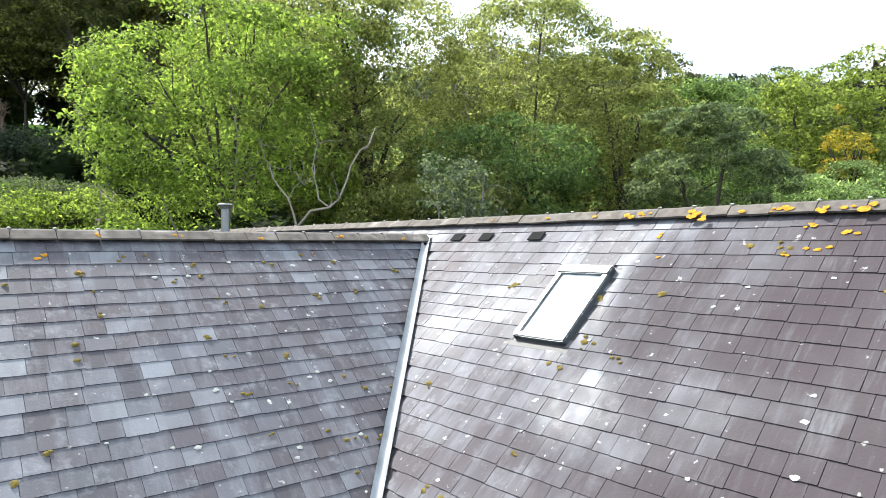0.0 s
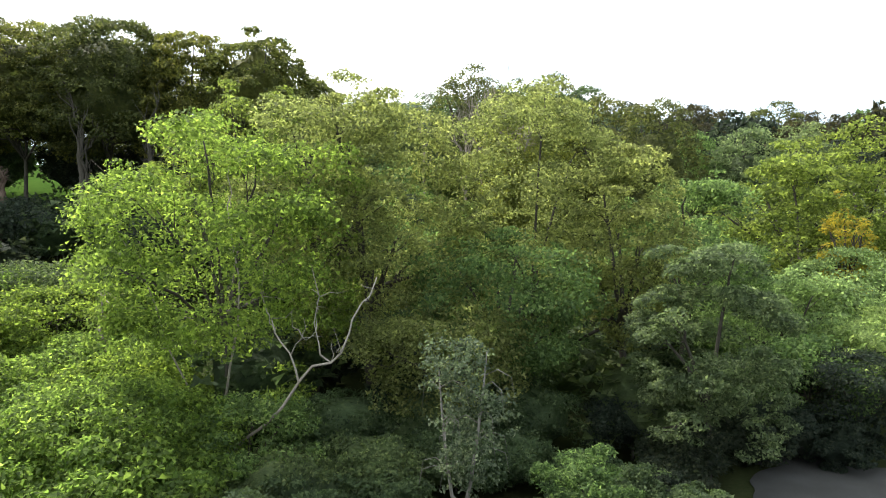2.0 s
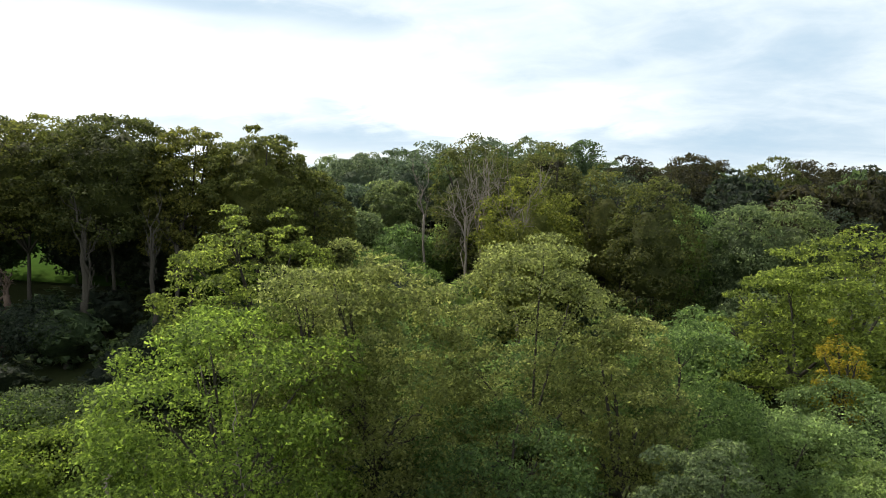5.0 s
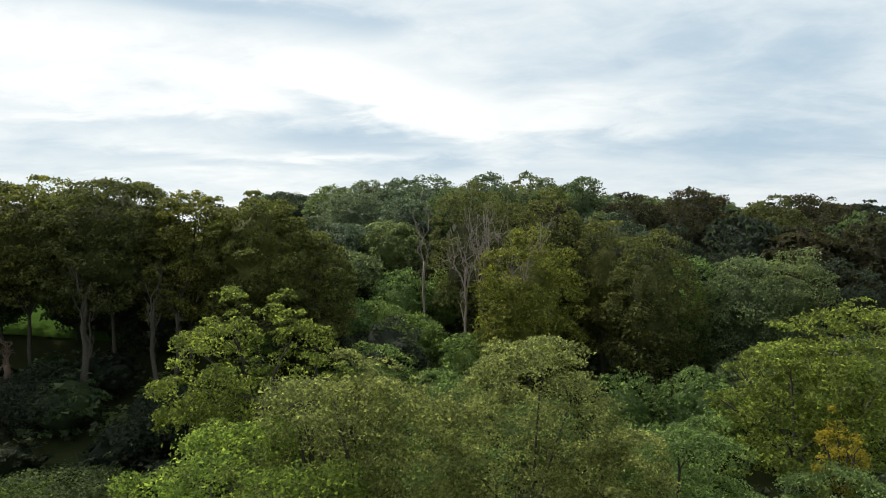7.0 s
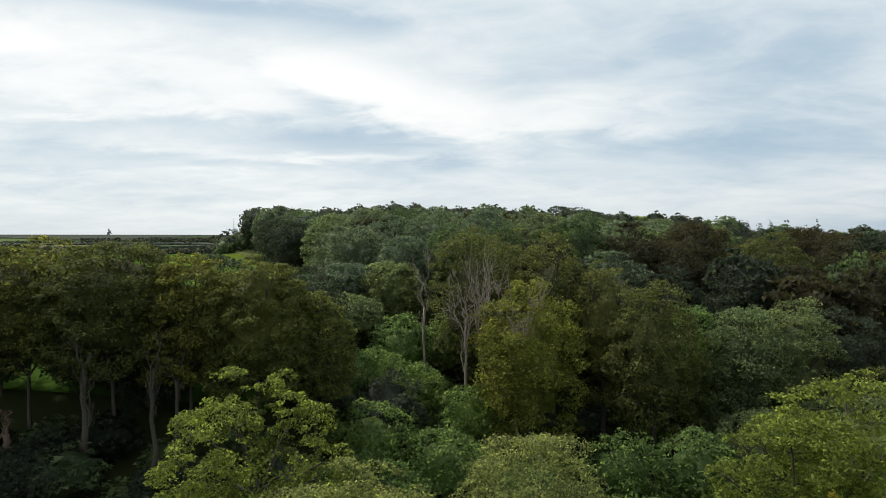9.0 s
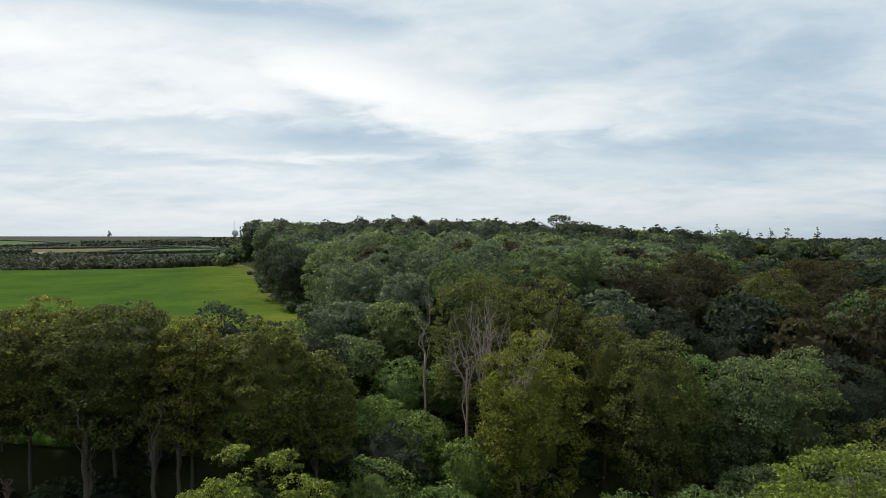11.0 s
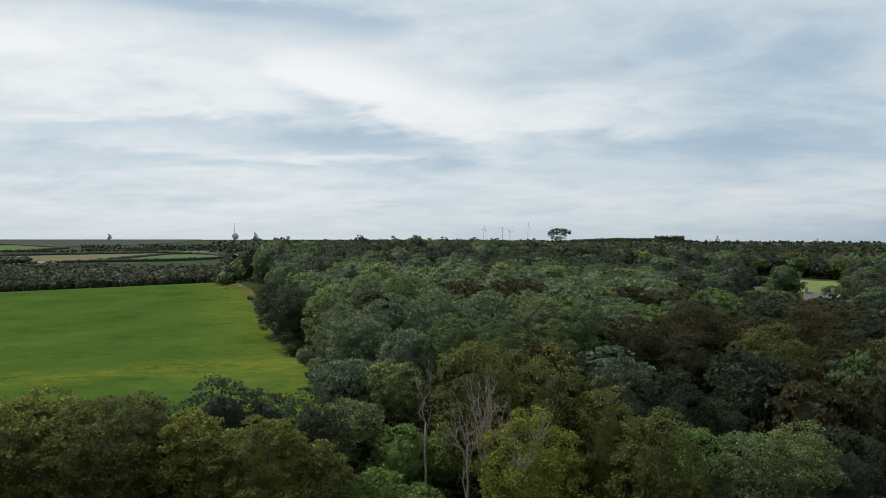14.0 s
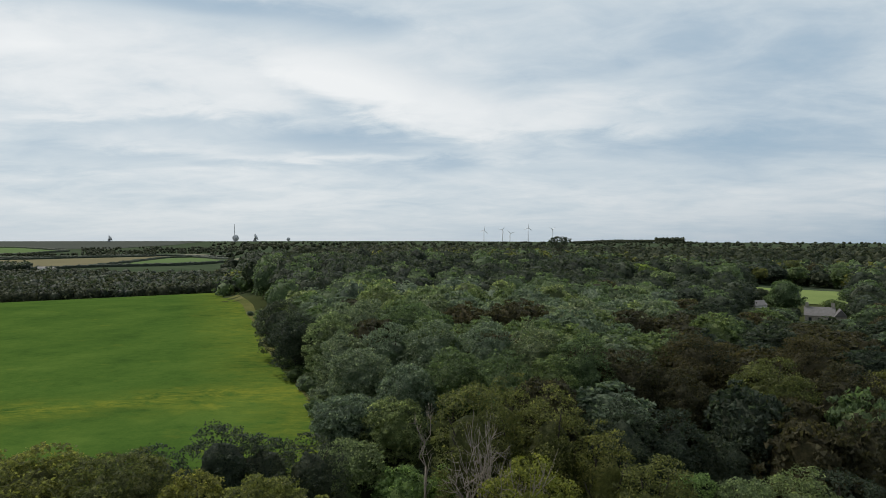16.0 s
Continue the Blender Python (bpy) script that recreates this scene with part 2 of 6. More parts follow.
def field_material(name, low, mid, high, patch, patch_at=None):
    s = Shader(name)
    rows_noise = s.noise(0.035, 5.0, 0.6)
    tuft = s.noise(1.6, 6.0, 0.75)
    clumps_ = s.noise(0.33, 5.0, 0.7, stretch=(0.8, 0.9, 1.0))
    both_ = s.math("ADD", s.math("ADD", s.math("MULTIPLY", rows_noise, 0.45), s.math("MULTIPLY", tuft, 0.25)), s.math("MULTIPLY", clumps_, 0.3))
    colour = s.ramp(both_, ((0.36, low), (0.5, mid), (0.64, high)))
    if patch_at:
        # thin yellowed grass along the headland by the trees, and in a long band across the near end
        x0, y0, reach = patch_at
        sep = s.n.new("ShaderNodeSeparateXYZ")
        s.l.new(s.geo.outputs["Position"], sep.inputs[0])
        edge = s.math("ADD", s.math("MULTIPLY", s.math("SUBTRACT", sep.outputs["X"], x0), 0.93), s.math("MULTIPLY", s.math("SUBTRACT", y0, sep.outputs["Y"]), -0.38))
        off = s.math("ADD", s.math("MULTIPLY", s.math("ADD", sep.outputs["X"], 101.0), -0.40), s.math("MULTIPLY", s.math("SUBTRACT", sep.outputs["Y"], 156.0), 0.917))
        off = s.math("DIVIDE", s.math("ADD", off, s.math("MULTIPLY", s.math("SUBTRACT", rows_noise, 0.5), 40.0)), 10.0)
        band = s.math("EXPONENT", s.math("MULTIPLY", s.math("MULTIPLY", off, off), -1.0))
        worn = s.noise(0.22, 8.0, 0.8, stretch=(0.6, 1.3, 1.0), distortion=0.6)
        ragged = s.math("MULTIPLY", s.math("SUBTRACT", worn, 0.40), 4.0, True)
        flecks = s.math("MULTIPLY", s.math("SUBTRACT", s.noise(0.11, 6.0, 0.7, stretch=(0.7, 1.2, 1.0)), 0.60), 5.0, True)
        where = s.math("MAXIMUM", s.math("ADD", s.math("DIVIDE", edge, reach), 0.35, True), s.math("MULTIPLY", band, 0.85))
        amount = s.math("MULTIPLY", s.math("ADD", s.math("MULTIPLY", where, ragged), s.math("MULTIPLY", flecks, 0.4)), 0.95, True)
        colour = s.mix(amount, colour, patch)
    return s.finish(colour, 1.0, tuft, 0.7, 0.12, spec=0.0)


MAT_GROUND = ground_material()
MAT_FIELD = field_material("pasture_grass", (0.02731, 0.05669, 0.01233), (0.04209, 0.07958, 0.0154), (0.0637, 0.1047, 0.02095), (0.155, 0.16, 0.022), (-34.0, 135.0, 45.0))
MAT_LAWN = field_material("mown_lawn", (0.1103, 0.147, 0.0525), (0.126, 0.1659, 0.06), (0.147, 0.1848, 0.0675), (0.21, 0.21, 0.0625))
MAT_STUBBLE = field_material("straw_stubble", (0.1035, 0.09416, 0.05707), (0.1242, 0.1148, 0.06888), (0.1449, 0.1345, 0.08364), (0.23, 0.2124, 0.12))
# field green made greyer, with the haze of distance painted in
MAT_FAR_GREEN = field_material("hazy_far_pasture", (0.069, 0.103, 0.04375), (0.0805, 0.1187, 0.05), (0.092, 0.1322, 0.05625), (0.23, 0.224, 0.0625))
MAT_GREY_STRAW = field_material("bleached_straw", (0.121, 0.1188, 0.088), (0.143, 0.1408, 0.1045), (0.165, 0.1595, 0.121), (0.22, 0.22, 0.055))
MAT_MOOR = field_material("heather_moor", (0.04799, 0.05392, 0.04644), (0.05882, 0.06536, 0.05676), (0.06966, 0.07516, 0.0645), (0.09, 0.095, 0.05))


def gravel_material():
    s = Shader("grey_gravel_drive")
    grit = s.noise(14.0, 6.0, 0.7)
    worn = s.noise(0.5, 4.0)
    colour = s.mix(1.0, s.ramp(grit, ((0.3, (0.028, 0.028, 0.027)), (0.7, (0.062, 0.061, 0.058)))), s.ramp(worn, ((0.3, (0.75, 0.74, 0.7)), (0.7, (1.1, 1.1, 1.1)))), "MULTIPLY")
    return s.finish(colour, 0.9, grit, 0.5, 0.02, spec=0.3)


MAT_GRAVEL = gravel_material()


def plain(name, colour, rough=0.6, metal=0.0, scale=6.0, vary=0.25, spec=0.5):
    s = Shader(name)
    n1 = s.noise(scale, 5.0)
    tone = s.ramp(n1, ((0.25, tuple(1 - vary for _ in range(3))), (0.75, tuple(1 + vary * 0.6 for _ in range(3)))))
    return s.finish(s.mix(1.0, colour, tone, "MULTIPLY"), rough, n1, 0.15, 0.01, metal, spec)


# ---- the lie of the land ----
RIDGE_AT, RIDGE_Z, WING_Z = Vector((0.08, 11.55)), 6.40, 6.14
ALONG, ACROSS = Vector((-0.6388, 0.7694)), Vector((-0.7694, -0.6388))  # along the main ridge (away), and down its slope (towards the yard)


def smooth(a, b, x):
    t = np.clip((x - a) / (b - a), 0, 1)
    return t * t * (3 - 2 * t)


def plateau(x, y):
    z = np.where(y < 450, 25.1 + 0.026 * y, 36.8 + 0.0165 * (np.minimum(y, 3100) - 450))
    z = z - 0.03 * np.clip(x, 0, 250) * smooth(60, 200, y) * (1 - 0.5 * smooth(500, 900, y)) - 0.006 * np.clip(x - 250, 0, None)
    z = z + 13 * np.exp(-(((x - 90) / 150) ** 2 + ((y - 560) / 110) ** 2) / 2)
    # west of the wood the pasture ends on a crest; behind it the land drops into a wooded dip and climbs to the far ridge
    dip = np.interp(y, [380, 495, 545, 600, 720, 947, 1540, 3100], [35, 33, 26, 24, 24.5, 31, 38, 80.5])
    dip = dip - 0.045 * np.clip(-166 - x, 0, 160) * smooth(300, 470, y) * (1 - smooth(510, 600, y))
    z = z + (dip - z) * smooth(0.27, 0.33, -x / np.maximum(y, 1)) * smooth(350, 400, y)
    z = z + 8 * np.exp(-(((x - 720) / 150) ** 4 + ((y - 2500) / 90) ** 2) / 2)
    return z


def land(x, y):
    """The height of the ground at x, y."""
    x, y = np.asarray(x, float), np.asarray(y, float)
    lean_y = y - 0.25 * np.clip(x, -120, 80)
    t = np.clip((lean_y - 40) / 105, 0, 1)
    t = 0.75 * t + 0.25 * t * t * (3 - 2 * t)
    # east of the pasture the valley floor runs on to the foot of a steeper bank
    deep = np.interp(lean_y, [40, 75, 100, 114, 132, 148], [0.0, 0.15, 0.27, 0.38, 0.78, 1.0])
    t = t + (deep - t) * smooth(-24, -8, x)
    z = 0.3 + t * (plateau(x, y) - 0.3)
    rough = 0.5 * np.sin(x * 0.11 + 1) * np.sin(y * 0.13) * smooth(50, 80, y) * (1 - smooth(110, 140, y))
    return z + rough


def mesh_object(name, verts, faces, mat, parent=None, label="", smooth_shade=False, normals=None):
    """One mesh object from arrays of vertices and of triangles or quads."""
    verts, faces = np.asarray(verts, np.float32), np.asarray(faces, np.int32)
    me = bpy.data.meshes.new(name)
    k = faces.shape[1]
    me.vertices.add(len(verts))
    me.vertices.foreach_set("co", verts.ravel())
    me.loops.add(faces.size)
    me.loops.foreach_set("vertex_index", faces.ravel())
    me.polygons.add(len(faces))
    me.polygons.foreach_set("loop_start", np.arange(0, faces.size, k, dtype=np.int32))
    me.polygons.foreach_set("use_smooth", np.full(len(faces), smooth_shade or normals is not None, bool))
    me.update(calc_edges=True)
    if normals is not None:
        me.normals_split_custom_set_from_vertices(np.asarray(normals, np.float32))
    me.materials.append(mat)
    ob = new(name, me)
    ob.parent = parent
    if label:
        ob["label"] = label
    return ob


def part(name, bm, mat, parent, label="", soft=False):
    me = bpy.data.meshes.new(name)
    bm.normal_update()
    bm.to_mesh(me)
    bm.free()
    if soft:
        me.polygons.foreach_set("use_smooth", np.ones(len(me.polygons), bool))
    me.materials.append(mat)
    ob = new(name, me)
    ob.parent = parent
    if label:
        ob["label"] = label
    return ob


def grid_sheet(name, xs, ys, height, mat):
    gx, gy = np.meshgrid(xs, ys)
    v = np.stack([gx, gy, height(gx, gy)], -1).reshape(-1, 3)
    nx, ny = len(xs), len(ys)
    i = (np.arange(ny - 1)[:, None] * nx + np.arange(nx - 1)[None, :]).ravel()
    f = np.stack([i, i + 1, i + nx + 1, i + nx], -1)
    return mesh_object(name, v, f, mat, smooth_shade=True)


def spread(limit, first, growth):
    out, step = [0.0], first
    while out[-1] < limit:
        out.append(out[-1] + step)
        step *= growth
    return np.array(out)


half = spread(5200, 4.0, 1.045)
xs = np.concatenate([-half[:0:-1], half])
ys = np.concatenate([-half[:0:-1], half])
ground = tagged(grid_sheet("ground", xs, ys, land, MAT_GROUND), "dark leaf-littered woodland ground rising to open country", "ground", kind="structure")


def field_edge(y):
    """The x of the wood's edge along the pasture."""
    return np.interp(y, [100, 122, 135, 164, 198, 245, 292, 330, 364, 430, 498], [-14, -19, -23, -32, -46, -66, -81, -97, -109, -138, -167])


def strip_sheet(name, y_values, left, right, lift_by, mat, n=40):
    ys_ = np.asarray(y_values, float)
    u = np.linspace(0, 1, n)
    x = np.stack([left(y) + (right(y) - left(y)) * u for y in ys_])
    y = np.repeat(ys_[:, None], n, 1)
    z = land(x, y) + lift_by
    v = np.stack([x, y, z], -1).reshape(-1, 3)
    i = (np.arange(len(ys_) - 1)[:, None] * n + np.arange(n - 1)[None, :]).ravel()
    return mesh_object(name, v, np.stack([i, i + 1, i + n + 1, i + n], -1), mat, smooth_shade=True)


pasture = strip_sheet("field", np.linspace(98, 498, 80), lambda y: -480.0, lambda y: float(field_edge(y)), 0.35, MAT_FIELD, 60)
tagged(pasture, "bright green pasture field with yellowed patches beside the wood", "field", kind="structure")
MAT_VERGE = field_material("rough_straw_grass", (0.05, 0.065, 0.02), (0.085, 0.09, 0.032), (0.13, 0.12, 0.055), (0.2, 0.2, 0.05))
verge = strip_sheet("verge", np.linspace(150, 490, 66), lambda y: float(field_edge(y)) - 0.3, lambda y: float(field_edge(y)) + 1.5 + 6 * (y / 447) ** 2, 0.45, MAT_VERGE, 8)
tagged(verge, "rough straw-coloured grass verge between pasture and wood", "verge", kind="structure")
# the farmland beyond the belt of trees: sideways slopes, near and far edges
def far_field(slopes, near_y, far_y, mat, label, n=40):
    a = np.linspace(slopes[0], slopes[-1], n)
    lo, hi = np.interp(a, slopes, near_y), np.interp(a, slopes, far_y)
    u = np.linspace(0, 1, 14)[:, None]
    y = lo + (hi - lo) * u
    x = a * y
    v = np.stack([x, y, land(x, y) + 0.9], -1).reshape(-1, 3)
    i = (np.arange(13)[:, None] * n + np.arange(n - 1)[None, :]).ravel()
    return tagged(mesh_object("field", v, np.stack([i, i + 1, i + n + 1, i + n], -1), mat, smooth_shade=True), label, "field", kind="structure")


far_field((-0.74, -0.62, -0.52, -0.40), (951, 989, 1063, 1569), (1325, 1373, 1477, 1591), MAT_STUBBLE, "tan stubble field in the distance")
far_field((-0.515, -0.47, -0.41, -0.374, -0.321), (1063, 1101, 1111, 1177, 1239), (1073, 1201, 1461, 1493, 1347), MAT_FAR_GREEN, "distant green field beside the stubble")
far_field((-0.43, -0.37, -0.31), (1619, 1607, 1469), (1635, 1703, 1551), MAT_GREY_STRAW, "bleached grey stubble strip far off")
far_field((-0.345, -0.30), (1389, 1181), (1413, 1271), MAT_GREY_STRAW, "small bleached field by the far wood")
far_field((-0.76, -0.64, -0.566), (1655, 1661, 1863), (2215, 2197, 1891), MAT_FAR_GREEN, "far green field on the rise")
far_field((-0.78, -0.64, -0.56, -0.5, -0.404, -0.36), (2247, 2231, 2093, 2077, 2467, 2961), (3095, 3095, 3095, 3095, 3095, 3095), MAT_MOOR, "grey-brown moor on the far ridge")
LAWN = (404, 482)
tagged(strip_sheet("lawn", np.linspace(LAWN[0], LAWN[1], 24), lambda y: 0.455 * y, lambda y: 0.605 * y, 0.4, MAT_LAWN, 24), "pale green mown park lawn among trees", "lawn", kind="structure")
# gravel yard, lanes and grass by the house
tagged(strip_sheet("drive", np.linspace(20, 41, 40), lambda y: 14.5 + (y - 31) * 0.43 + 0.22 * math.sin(y * 0.9) + 0.06 * math.sin(y * 3.1) + max(0.0, y - 38) ** 2 * 0.25, lambda y: 42.0 - max(0.0, y - 36.5) ** 2 * 0.95, 0.07, MAT_GRAVEL, 14), "pale grey gravel yard beside the trees", "drive", kind="structure")
tagged(strip_sheet("lane", np.linspace(41, 48, 10), lambda y: 19.2 + (y - 41) * 0.45, lambda y: 23.4 + (y - 41) * 0.5, 0.08, MAT_GRAVEL, 6), "narrow gravel lane leading under the trees", "lane", kind="structure")
tagged(strip_sheet("lane", np.linspace(30.6, 34.6, 12), lambda y: 1.6 + 0.5 * math.sin(y * 2.0), lambda y: 5.6 + 1.2 * math.sin(y * 1.1), 0.075, MAT_GRAVEL, 20), "patch of gravel track passing the birch", "lane", kind="structure")
tagged(strip_sheet("grass", np.linspace(41.1, 50, 10), lambda y: 27.5 + (y - 41) * 0.7 + 0.5 * math.sin(y * 1.7), lambda y: 46.0, 0.1, MAT_FIELD, 10), "sunlit green grass bank behind the yard", "grass", kind="structure")


# ---- trees ----
def leaf_mesh(rng, lobes, count, size, flat=0.25, shell=0.16, loose=0.06, keep_low=-0.85, per=22, clump=0.8, outward=0.45, three=False):
    """Leaf sprays in ragged clumps over the outsides of rounded lobes (centre, radii): each spray is one small folded quad."""
    lobes_c = np.array([c for c, r in lobes])
    lobes_r = np.array([r for c, r in lobes])
    area = lobes_r[:, 0] * lobes_r[:, 1] + lobes_r[:, 0] * lobes_r[:, 2]
    wanted = max(3, count // per)
    pick = rng.choice(len(lobes), wanted * 3, p=area / area.sum())
    d = rng.normal(size=(len(pick), 3))
    d /= np.linalg.norm(d, axis=1)[:, None]
    d[:, 2] = np.where(d[:, 2] < keep_low, -d[:, 2], d[:, 2])
    rad = 1 - np.abs(rng.normal(0, shell, len(pick))) + np.where(rng.random(len(pick)) < 0.3, rng.random(len(pick)) * loose * 4, 0)
    p = lobes_c[pick] + d * lobes_r[pick] * rad[:, None]
    inside = np.zeros(len(p), int)
    for c, r in zip(lobes_c, lobes_r):
        inside += (((p - c) / r) ** 2).sum(1) < 0.6
    ok = np.flatnonzero((inside == 0) | (rng.random(len(p)) < 0.1))[:wanted]
    p, d = np.repeat(p[ok], per, 0), np.repeat(d[ok], per, 0)
    reach = clump * np.repeat(rng.uniform(0.55, 1.4, len(ok)), per)[:, None]
    p = p + rng.normal(size=p.shape) * reach * np.array((0.55, 0.55, 0.28)) + d * reach * np.abs(rng.normal(0, 0.35, (len(p), 1)))
    n = d * outward + rng.normal(size=p.shape) * 0.5 + np.array((0, 0, flat + 0.35))
    n /= np.linalg.norm(n, axis=1)[:, None]
    whole = p - lobes_c.mean(0)
    whole /= np.linalg.norm(whole, axis=1)[:, None] + 1e-9
    soft = d * 0.35 + whole * 0.25 + n * 1.1
    soft /= np.linalg.norm(soft, axis=1)[:, None] + 1e-9
    a = np.cross(n, rng.normal(size=p.shape))
    a /= np.linalg.norm(a, axis=1)[:, None] + 1e-9
    b = np.cross(n, a)
    s = size * rng.uniform(0.55, 1.4, len(p))[:, None]
    fold = n * s * rng.uniform(-0.12, 0.22, len(p))[:, None]
    if three:
        v = np.stack([p - a * s * 0.7, p + a * s * 0.42 - b * s * 0.55, p + a * s * 0.42 + b * s * 0.55], 1).reshape(-1, 3)
        return v, np.arange(len(v)).reshape(-1, 3), np.repeat(soft, 3, 0)
    v = np.stack([p - a * s * 0.6, p - b * s * 0.42 + fold, p + a * s * 0.6, p + b * s * 0.42 + fold], 1).reshape(-1, 3)
    f = np.arange(len(v)).reshape(-1, 4)
    return v, f, np.repeat(soft, 4, 0)


def ball(level):
    bm_ = bmesh.new()
    bmesh.ops.create_icosphere(bm_, subdivisions=level, radius=1.0)
    v_ = np.array([tuple(q.co) for q in bm_.verts])
    f_ = np.array([[w.index for w in p.verts] for p in bm_.faces])
    bm_.free()
    return v_, f_


BALLS = {k: ball(k) for k in (1, 2, 3)}


def inner_mass(rng, lobes, level, fill=0.9):
    """The closed mass of foliage inside a crown: the hull of its lobes, seen from the crown's middle, made uneven."""
    d, f = BALLS[level]
    centre = np.mean([c for c, r in lobes], axis=0)
    reach_ = np.full(len(d), 0.3)
    for c, r in lobes:
        o, q = (centre - c) / r, d / r
        a, b, k = (q * q).sum(1), 2 * (q * o).sum(1), (o * o).sum() - 1
        disc = b * b - 4 * a * k
        t_ = np.where(disc > 0, (-b + np.sqrt(np.maximum(disc, 0))) / (2 * a), 0)
        reach_ = np.maximum(reach_, t_)
    reach_ = reach_ * fill * (1 + rng.normal(0, 0.07, len(d)))
    v = centre + d * reach_[:, None]
    return v, f


def with_mass(v, f, n, mass):
    """Leaf sprays and the closed mass as one set of triangles, with their normals."""
    tri = f if f.shape[1] == 3 else np.concatenate([f[:, (0, 1, 2)], f[:, (0, 2, 3)]])
    mv, mf = mass
    face = np.cross(mv[mf[:, 1]] - mv[mf[:, 0]], mv[mf[:, 2]] - mv[mf[:, 0]])
    mn = np.zeros_like(mv)
    for k in range(3):
        np.add.at(mn, mf[:, k], face)
    mn /= np.linalg.norm(mn, axis=1)[:, None] + 1e-9
    return np.concatenate([v, mv]), np.concatenate([tri, mf + len(v)]), np.concatenate([n, mn])


def crown_mesh(rng, lobes, count, size, puffs=6, puff=0.55, fill=0.78, level=3, ragged=0.3, soften=0.05, flat=0.5):
    """A billowing crown: every lobe carries small uneven puffs, every puff is strewn with leaf sprays that hang and face outwards."""
    lc, lr = np.array([c for c, r in lobes]), np.array([r for c, r in lobes])
    middle = lc.mean(0)
    n_p = len(lobes) * puffs
    which = np.repeat(np.arange(len(lobes)), puffs)
    d = rng.normal(size=(n_p, 3))
    out = lc[which] - middle
    out /= np.linalg.norm(out, axis=1)[:, None] + 1e-6
    d = d / np.linalg.norm(d, axis=1)[:, None] + 0.6 * out + np.array((0, 0, 0.2))
    d /= np.linalg.norm(d, axis=1)[:, None]
    grow = rng.uniform(0.5, 1.4, n_p)[:, None] * puff
    pc = lc[which] + d * lr[which] * (1.05 - 0.7 * grow) + rng.normal(0, 0.12, (n_p, 3)) * lr[which]
    pr = lr[which].mean(1)[:, None] * grow * np.array((1.15, 1.15, flat))
    area = (pr[:, 0] * pr[:, 1])
    pick = rng.choice(n_p, int(count * 1.6), p=area / area.sum())
    e = rng.normal(size=(len(pick), 3))
    e /= np.linalg.norm(e, axis=1)[:, None]
    e = e + 0.45 * d[pick] + np.array((0, 0, 0.3))
    e /= np.linalg.norm(e, axis=1)[:, None]
    # most sprays lie near a puff's outside, some deep in it, some reach out of it
    reach = 1.05 - np.abs(rng.normal(0, ragged, len(pick))) + np.abs(rng.normal(0, ragged * 0.55, len(pick)))
    p = pc[pick] + e * pr[pick] * reach[:, None]
    keep = np.ones(len(p), bool)
    for k in range(len(lobes)):
        keep &= (((p - lc[k]) / lr[k]) ** 2).sum(1) > 0.42
    idx = np.flatnonzero(keep | (rng.random(len(p)) < 0.08))[:count]
    p, e = p[idx], e[idx]
    whole = p - middle
    whole /= np.linalg.norm(whole, axis=1)[:, None] + 1e-9
    n = e * 0.45 + rng.normal(size=p.shape) * 0.55 + np.array((0, 0, 0.45))
    n /= np.linalg.norm(n, axis=1)[:, None] + 1e-9
    rounded = e * 0.6 + whole * 0.4
    soft = rounded * soften + n
    soft /= np.linalg.norm(soft, axis=1)[:, None] + 1e-9
    a = np.cross(n, rng.normal(size=p.shape))
    a /= np.linalg.norm(a, axis=1)[:, None] + 1e-9
    b = np.cross(n, a)
    s = size * np.exp(rng.normal(0, 0.22, len(p)))[:, None]
    v = np.stack([p - a * s * 0.75, p + a * s * 0.42 - b * s * 0.45, p + a * s * 0.42 + b * s * 0.45], 1).reshape(-1, 3)
    tri = np.arange(len(v)).reshape(-1, 3)
    nn = np.repeat(soft, 3, 0)
    if fill:
        return with_mass(v, tri, nn, inner_mass(rng, lobes, level, fill))
    return v, tri, nn


def make_lobes(rng, centre, radii, count, lobe=0.42, low=-0.35, squash=0.8, jitter=0.22, skirt=False):
    """Rounded lobes spread over an uneven crown; with a skirt it stays wide to its foot."""
    c, r = np.array(centre, float), np.array(radii, float)
    out = []
    golden = math.pi * (3 - math.sqrt(5))
    turn = rng.random() * 6.28
    for i in range(count):
        z = 1 - (1 - low) * (i + 0.5) / count
        q = 1 - 0.15 * z * z if skirt and z < 0 else math.sqrt(max(0.0, 1 - z * z))
        a = turn + i * golden
        d = np.array((q * math.cos(a), q * math.sin(a), z)) + rng.normal(0, jitter, 3)
        k = lobe * rng.uniform(0.6, 1.4)
        out.append((c + d * r * (0.98 - k), np.array((k, k, k * squash)) * np.array((r[0], r[1], (r[0] + r[1]) / 2 * 0.6 + r[2] * 0.4))))
    out.append((c - np.array((0, 0, 0.1 * r[2])), r * 0.62))
    return out


